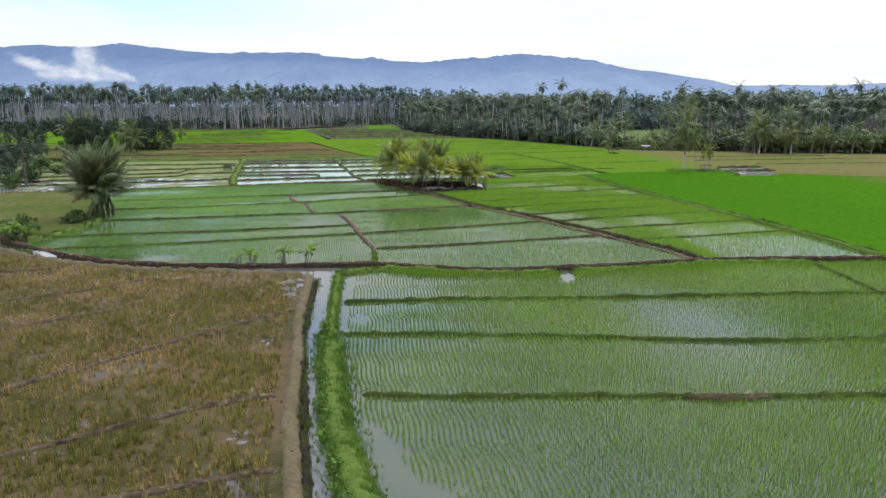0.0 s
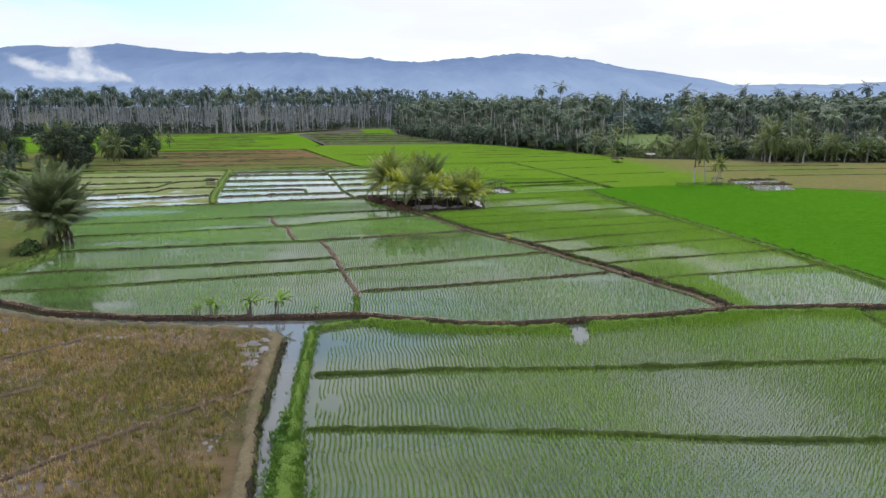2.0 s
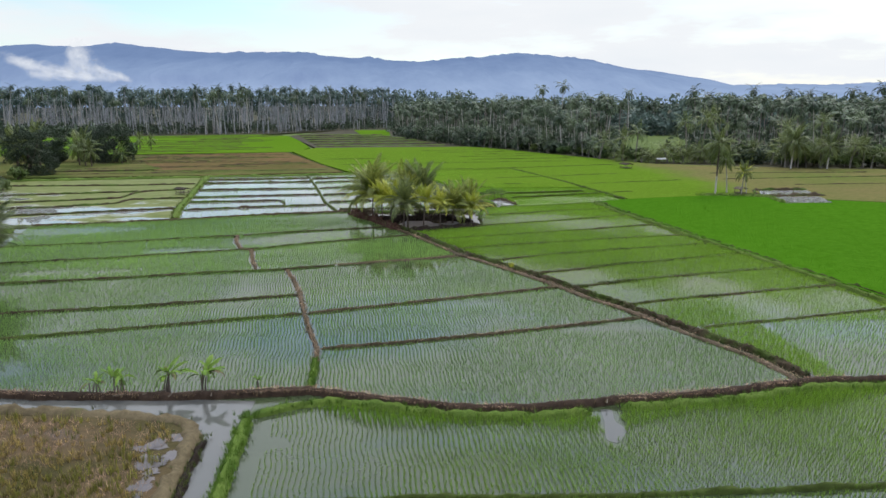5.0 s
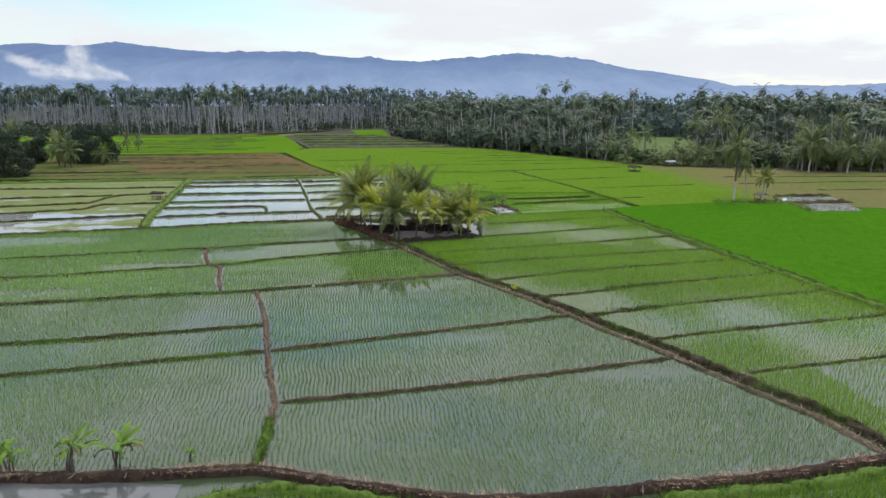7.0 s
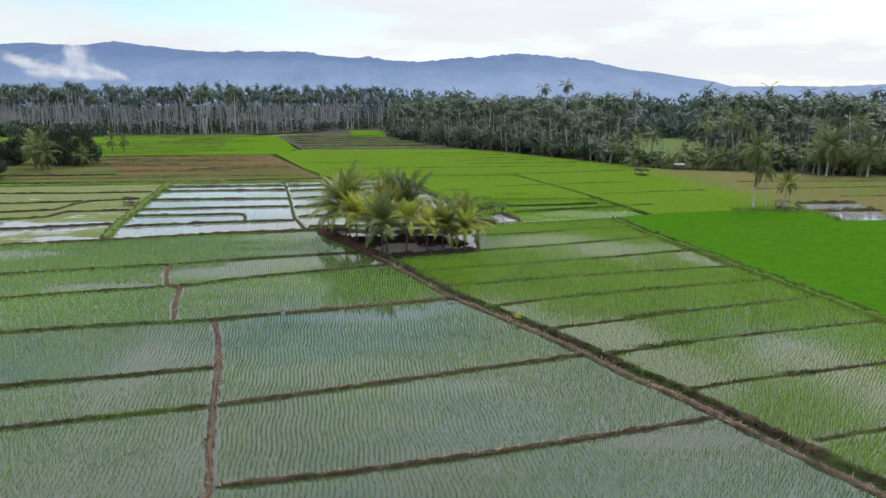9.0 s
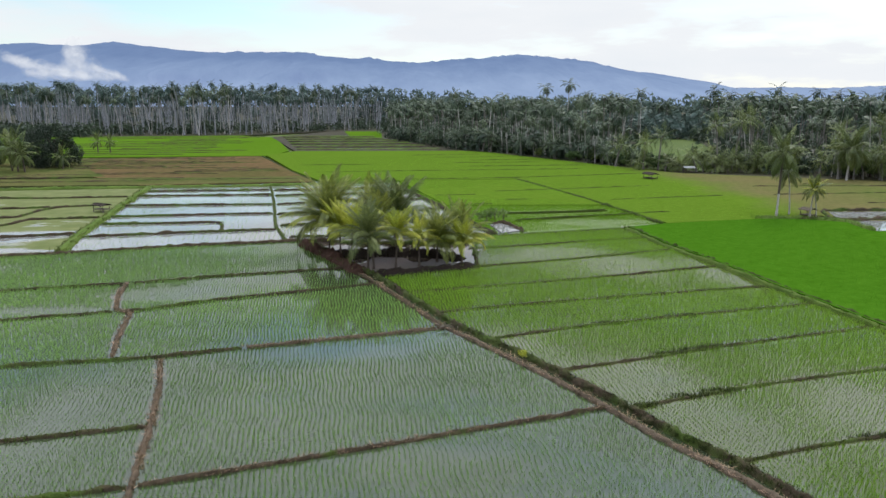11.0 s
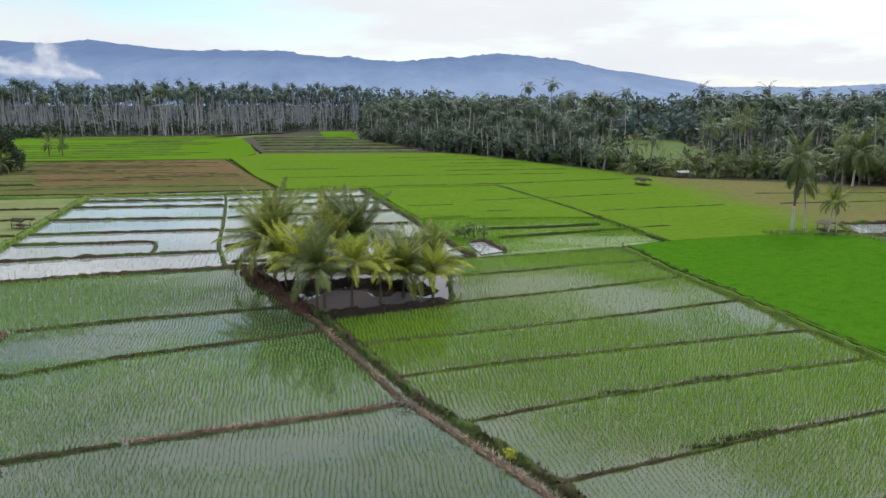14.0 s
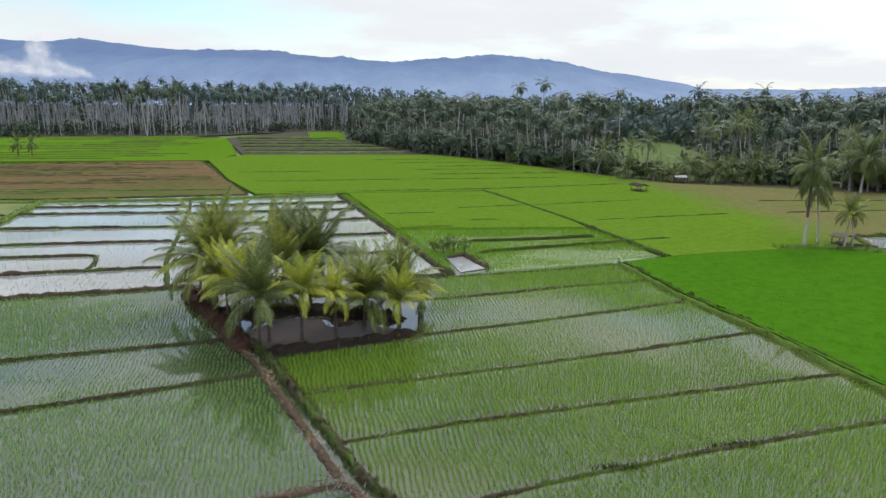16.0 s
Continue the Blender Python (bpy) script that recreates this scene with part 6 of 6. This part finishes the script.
for k in range(17):
    y = 201 + 4.6 * k
    xa, xb = -29 - 0.95 * k, 12.5 - 1.3 * k
    cut = far_r.uniform(-3, 0)
    bund("field_bank", [(xa, y + 1), ((xa + xb) / 2, y), (xb + cut, y)], 0.9, 0.3, (M_MUD, M_GRASSBUND, M_DARKSOIL)[k % 3], "low bank between ploughed strips", step=1.5)
for k in range(12):
    y = 203.5 + 6.9 * k
    xa, xb = far_r.uniform(-26, -14) - 0.9 * k, far_r.uniform(0, 11) - 1.5 * k
    slab("wet_strip", [(xa, y), (xb, y - 0.3), (xb - 0.5, y + 1.0), (xa - 0.4, y + 1.3)], 0.15, (M_OPEN, M_CLEARING, M_DITCH)[k % 3], "narrow wet strip in the ploughed field", "field", 0.1)
bund("field_bank", [(-15, 129), (-21.4, 146.4), (-33.1, 183)], 0.25, 0.2, M_BANKMUD, "muddy bank beside the brown field", step=0.8)

# ---- stubble field ----
sr = np.random.default_rng(61)
p = np.stack([sr.uniform(-44, -9, 34000), sr.uniform(-8, 42, 34000)], 1)
p = p[inside(p, STUBBLE)]
p = outside_bunds(p, 0.15)
f = clump_noise(p, 0.5, 62)
PUDDLES = [(-13.4, 8.9, 0.35, 0.9, 15), (-14.6, 27.9, 0.95, 1.6, -12), (-14.5, 25.8, 0.42, 1.6, 5), (-12.7, 5.6, 0.7, 0.7, 0), (-14.2, 18.5, 0.25, 1.4, 8), (-22.5, 30.0, 1.6, 0.5, -15), (-19.5, 8.2, 0.9, 0.3, 25)]
for x, y, a, b, _ in PUDDLES:
    p = p[((p[:, 0] - x) / a) ** 2 + ((p[:, 1] - y) / b) ** 2 > 0.25 * np.clip(0.5 + 2.2 * clump_noise(p, 3.0, 64), 0.0, 1.6)]
    f = clump_noise(p, 0.5, 62)
keep = sr.random(len(p)) < np.clip(0.7 + 0.6 * f, 0.2, 1)
blades("stubble", p[keep], 0.15, 0.25, 12, M_STRAW, "cut straw stubble, golden brown with green regrowth", spread=0.17, width=0.03, lean=0.5, seed=63, category="stubble")

p = np.stack([sr.uniform(-44, -9, 22000), sr.uniform(-8, 42, 22000)], 1)
p = outside_bunds(p[inside(p, STUBBLE)], 0.15)
p = p[sr.random(len(p)) < np.clip(0.75 + 0.7 * clump_noise(p, 0.8, 66) - 0.03 * (p[:, 1] - 12), 0.08, 1)]
blades("stubble_regrowth", p, 0.15, 0.36, 9, M_REGROW, "taller olive regrowth standing in the stubble", spread=0.2, width=0.03, lean=0.4, seed=67, category="stubble")

p = np.stack([sr.uniform(-44, -9, 22000), sr.uniform(-8, 42, 22000)], 1)
p = outside_bunds(p[inside(p, STUBBLE)], 0.1)
p = p[clump_noise(p, 0.35, 71) + 0.025 * (p[:, 1] - 16) > 0.12]
blades("fallen_straw", p, 0.17, 0.13, 9, M_REDSTRAW, "tangled reddish straw lying over the stubble", spread=0.55, width=0.018, lean=3.0, seed=72, category="straw")


def puddle(x, y, a, b, turn, lift):
    """A shallow pool with a ragged shore."""
    bm = bmesh.new()
    mid = bm.verts.new((0, 0, 0))
    vs = []
    for k in range(48):
        t = k / 48 * 2 * math.pi
        w = 0.8 + 0.3 * noise.noise((math.cos(t) * 1.6 + x, math.sin(t) * 1.6 + y, 0)) + 0.35 * noise.noise((math.cos(t) * 5 + x, math.sin(t) * 5, 3))
        vs.append(bm.verts.new((a * w * math.cos(t), b * w * math.sin(t), 0)))
    for k in range(48):
        bm.faces.new((mid, vs[k - 1], vs[k]))
    bmesh.ops.recalc_face_normals(bm, faces=bm.faces)
    ob = part("puddle", bm, M_PUDDLE)
    ob.matrix_basis = pose(x, y, 0.165 + lift, 0, 0, turn)
    tagged(ob, "shallow puddle lying in the stubble", "puddle", kind="structure")


pr = np.random.default_rng(65)
for x, y, a, b, turn in PUDDLES:
    for k in range(int(5 + 6 * a * b)):
        ca, r_ = pr.uniform(0, 6.28), math.sqrt(pr.random())
        size = pr.uniform(0.2, 0.5) * min(a, b, 0.8)
        puddle(x + 0.9 * a * r_ * math.cos(ca), y + 0.9 * b * r_ * math.sin(ca), size * pr.uniform(0.8, 1.8), size * pr.uniform(0.8, 2.2), turn, 0.003 * k)

# ---- banana plants on the ditch bank ----


def banana(x, y, size, seed, leaves=7):
    """A clump of thin dark stems with ragged leaves: some upright and bright, some hanging and torn."""
    r = np.random.default_rng(seed)
    root = new("banana_plant")
    root.matrix_basis = pose(x, y, 0.2)
    tops = []
    for k in range(4 if size > 1 else 1):
        v, f, tip = trunk_arrays(size * r.uniform(0.3, 0.5) * min(1.0, size), 0.04, 0.022, 0.25, 0.3, r, 7, 4)
        shift = np.array([r.uniform(-0.24, 0.24) * (k > 0), r.uniform(-0.18, 0.18) * (k > 0), 0])
        np_part("stem", v + shift, f, M_TRUNK_DARK, root, "brown leaf-sheathed stem" if k == 0 else "", True)
        tops.append(np.array(tip) + shift)
    n = 15
    s = np.linspace(0, 1, n)
    for k in range(leaves):
        hanging = k >= leaves * 0.55
        elev = r.uniform(0.2, 0.9) if hanging else r.uniform(0.55, 1.4)
        length = size * r.uniform(0.3, 0.55)
        th = elev - (r.uniform(1.5, 2.4) if hanging else r.uniform(0.7, 1.7)) * s ** 1.3
        xs = np.r_[0, np.cumsum(np.cos(th[1:]))] * length / (n - 1)
        zs = np.r_[0, np.cumsum(np.sin(th[1:]))] * length / (n - 1)
        shape = size * 0.06 * np.sin(np.pi * np.clip(1.12 * s - 0.14, 0, 1)) ** 0.55 * (s > 0.16) + 0.012
        low, rag = (0.35, 0.5) if hanging else (0.6, 0.72)
        wl, wr = shape * r.uniform(low, 1.1, n), shape * r.uniform(low, 1.1, n)
        fold = r.uniform(0.2, 0.7)
        v = np.concatenate([np.stack([xs, wl, zs - wl * fold], 1), np.stack([xs, 0 * s, zs], 1), np.stack([xs, -wr, zs - wr * fold], 1)])
        i = np.arange(n - 1)
        torn = i[r.random(n - 1) < rag]
        f = np.concatenate([np.stack([i, i + 1, i + n + 1, i + n], 1) if not hanging else np.stack([torn, torn + 1, torn + n + 1, torn + n], 1), np.stack([i + n, i + n + 1, i + 2 * n + 1, i + 2 * n], 1)])
        a = k * 2.4 + r.uniform(-0.5, 0.5)
        v = turned(v, 0.0, a, r.uniform(-0.6, 0.6)) + tops[k % len(tops)]
        leaf = np_part("leaf", v, f, M_DEAD if k >= leaves - 2 else (M_SHRUB if hanging else M_BANANA), root, "withered hanging leaf" if k >= leaves - 2 else "", True)
        rib = v[n:2 * n]
        side = np.array([-math.sin(a), math.cos(a), 0]) * 0.014
        mid = np.concatenate([rib + side + (0, 0, 0.006), rib + (0, 0, 0.02), rib - side + (0, 0, 0.006)])
        np_part("midrib", mid, np.concatenate([np.stack([i, i + 1, i + n + 1, i + n], 1), np.stack([i + n, i + n + 1, i + 2 * n + 1, i + 2 * n], 1)]), M_RICE_LUSH, leaf, "pale green midrib", True)
    return tagged(root, "young banana plant with bright green ragged leaves", "banana plant", "bananas on the ditch bank")


for k, (x, y, s) in enumerate(((-18.9, 33.3, 1.35), (-17.9, 33.3, 1.5), (-15.9, 33.3, 2.0), (-14.4, 33.2, 2.1), (-12.2, 34.0, 0.6))):
    banana(x, y, s, 700 + k, 9 if s < 1.4 else 15)

# dark bananas where the ditch turns
for k, (x, y, sz) in enumerate(((-38.9, 42.9, 2.0), (-38.0, 42.4, 2.3), (-37.2, 42.4, 1.9), (-39.8, 43.9, 2.2))):
    banana(x, y, sz, 720 + k, 18)
# small yellow bush on the footpath
ob = broad_tree("bush", "small yellowing bush on the footpath's bank", "bush", 0.42, 0.46, 481, 420, 0.035, M_FROND_Y, low=0.0)
ob.matrix_basis = pose(2.75, 54.4, 0.14)
# broken sticks where a bank meets the footpath
st = np.random.default_rng(95)
for k in range(14):
    v, f, _ = trunk_arrays(st.uniform(0.25, 0.6), 0.016, 0.009, 0.1, 0.5, st, 5, 4)
    stick = np_part("stick", v, f, M_WOOD, smooth=True)
    stick.matrix_basis = pose(-0.5 + st.normal(0, 0.3), 59.1 + st.normal(0, 0.25), 0.16 + 0.008 * k, st.uniform(78, 92), 0, st.uniform(0, 360))
    tagged(stick, "dry broken stick lying on the earth bank", "stick", "sticks on the bank")

# ---- field shelters ----


def shelter(name, x, y, turn, w, d, h, roof_mat, label, pitch=0.35):
    """Four posts under a small double-pitched roof, with a plank floor."""
    root = new(name)
    root.matrix_basis = pose(x, y, 0.1, 0, 0, turn)
    for sx in (-1, 1):
        for sy in (-1, 1):
            v, f, _ = trunk_arrays(h, 0.05, 0.045, 0.03, 0.5, np.random.default_rng(3), 6, 3)
            np_part("post", v + (sx * w * 0.42, sy * d * 0.42, -0.1), f, M_WOOD, root, smooth=True)
        bm = bmesh.new()
        bmesh.ops.create_cube(bm, size=1, matrix=Matrix.Translation((sx * w * 0.29, 0, h + w * 0.15 * pitch / 0.35)) @ Matrix.Rotation(sx * pitch, 4, "Y") @ Matrix.Diagonal((w * 0.64, d * 1.15, 0.05, 1)))
        bmesh.ops.bevel(bm, geom=bm.edges[:], offset=0.012, segments=1, affect="EDGES")
        slope = part("roof_slope", bm, roof_mat, root)
        for e in (-0.32, 0.0, 0.32):
            bm = bmesh.new()
            bmesh.ops.create_cube(bm, size=1, matrix=Matrix.Translation((sx * w * 0.29, e * d, h + w * 0.15 * pitch / 0.35 + 0.04)) @ Matrix.Rotation(sx * pitch, 4, "Y") @ Matrix.Diagonal((w * 0.62, 0.04, 0.03, 1)))
            bmesh.ops.bevel(bm, geom=bm.edges[:], offset=0.006, segments=1, affect="EDGES")
            part("batten", bm, M_WOOD, slope)
    bm = bmesh.new()
    bmesh.ops.create_cube(bm, size=1, matrix=Matrix.Translation((0, 0, h * 0.35)) @ Matrix.Diagonal((w * 0.9, d * 0.9, 0.06, 1)))
    bmesh.ops.bevel(bm, geom=bm.edges[:], offset=0.012, segments=1, affect="EDGES")
    part("floor_planks", bm, M_WOOD, root)
    return tagged(root, label, "shelter")


shelter("field_hut", 47.1, 138.4, 80, 1.2, 1.6, 0.8, M_TIN, "small hut with a pale sheet roof beside the shrubs")
shelter("field_shelter", 36.7, 128.6, 20, 1.3, 2.2, 0.75, M_DARKSOIL, "low dark shelter standing in the rice")
shelter("field_shelter", -35.6, 102.0, 60, 1.0, 1.8, 0.6, M_DARKSOIL, "low dark thatched shelter on the field bank")
shelter("field_shelter", 40.0, 92.4, 15, 1.1, 1.3, 0.7, M_WOOD, "little dark shelter under the palms by the pond")

# fallen stems and sticks on the ditch bank
for k, (x, y, a, n) in enumerate(((-15.0, 33.0, 8, 1.3), (-13.7, 33.0, -6, 1.5), (-16.6, 33.0, 25, 0.9), (2.7, 30.6, 70, 0.6), (-14.2, 32.95, 4, 1.1), (-12.9, 33.05, -12, 1.2), (-15.6, 32.8, 80, 0.5), (-13.9, 32.75, 100, 0.45), (-17.8, 32.9, 14, 0.8), (-11.8, 33.0, 9, 0.7))):
    v, f, _ = trunk_arrays(n, 0.022, 0.012, 0.08, 0.5, np.random.default_rng(k), 6, 4)
    ob = np_part("fallen_stem", v, f, M_WOOD, smooth=True)
    ob.matrix_basis = pose(x, y, 0.27, 0, 90, a)
    tagged(ob, "dry pale stem lying on the earth bank", "stick")
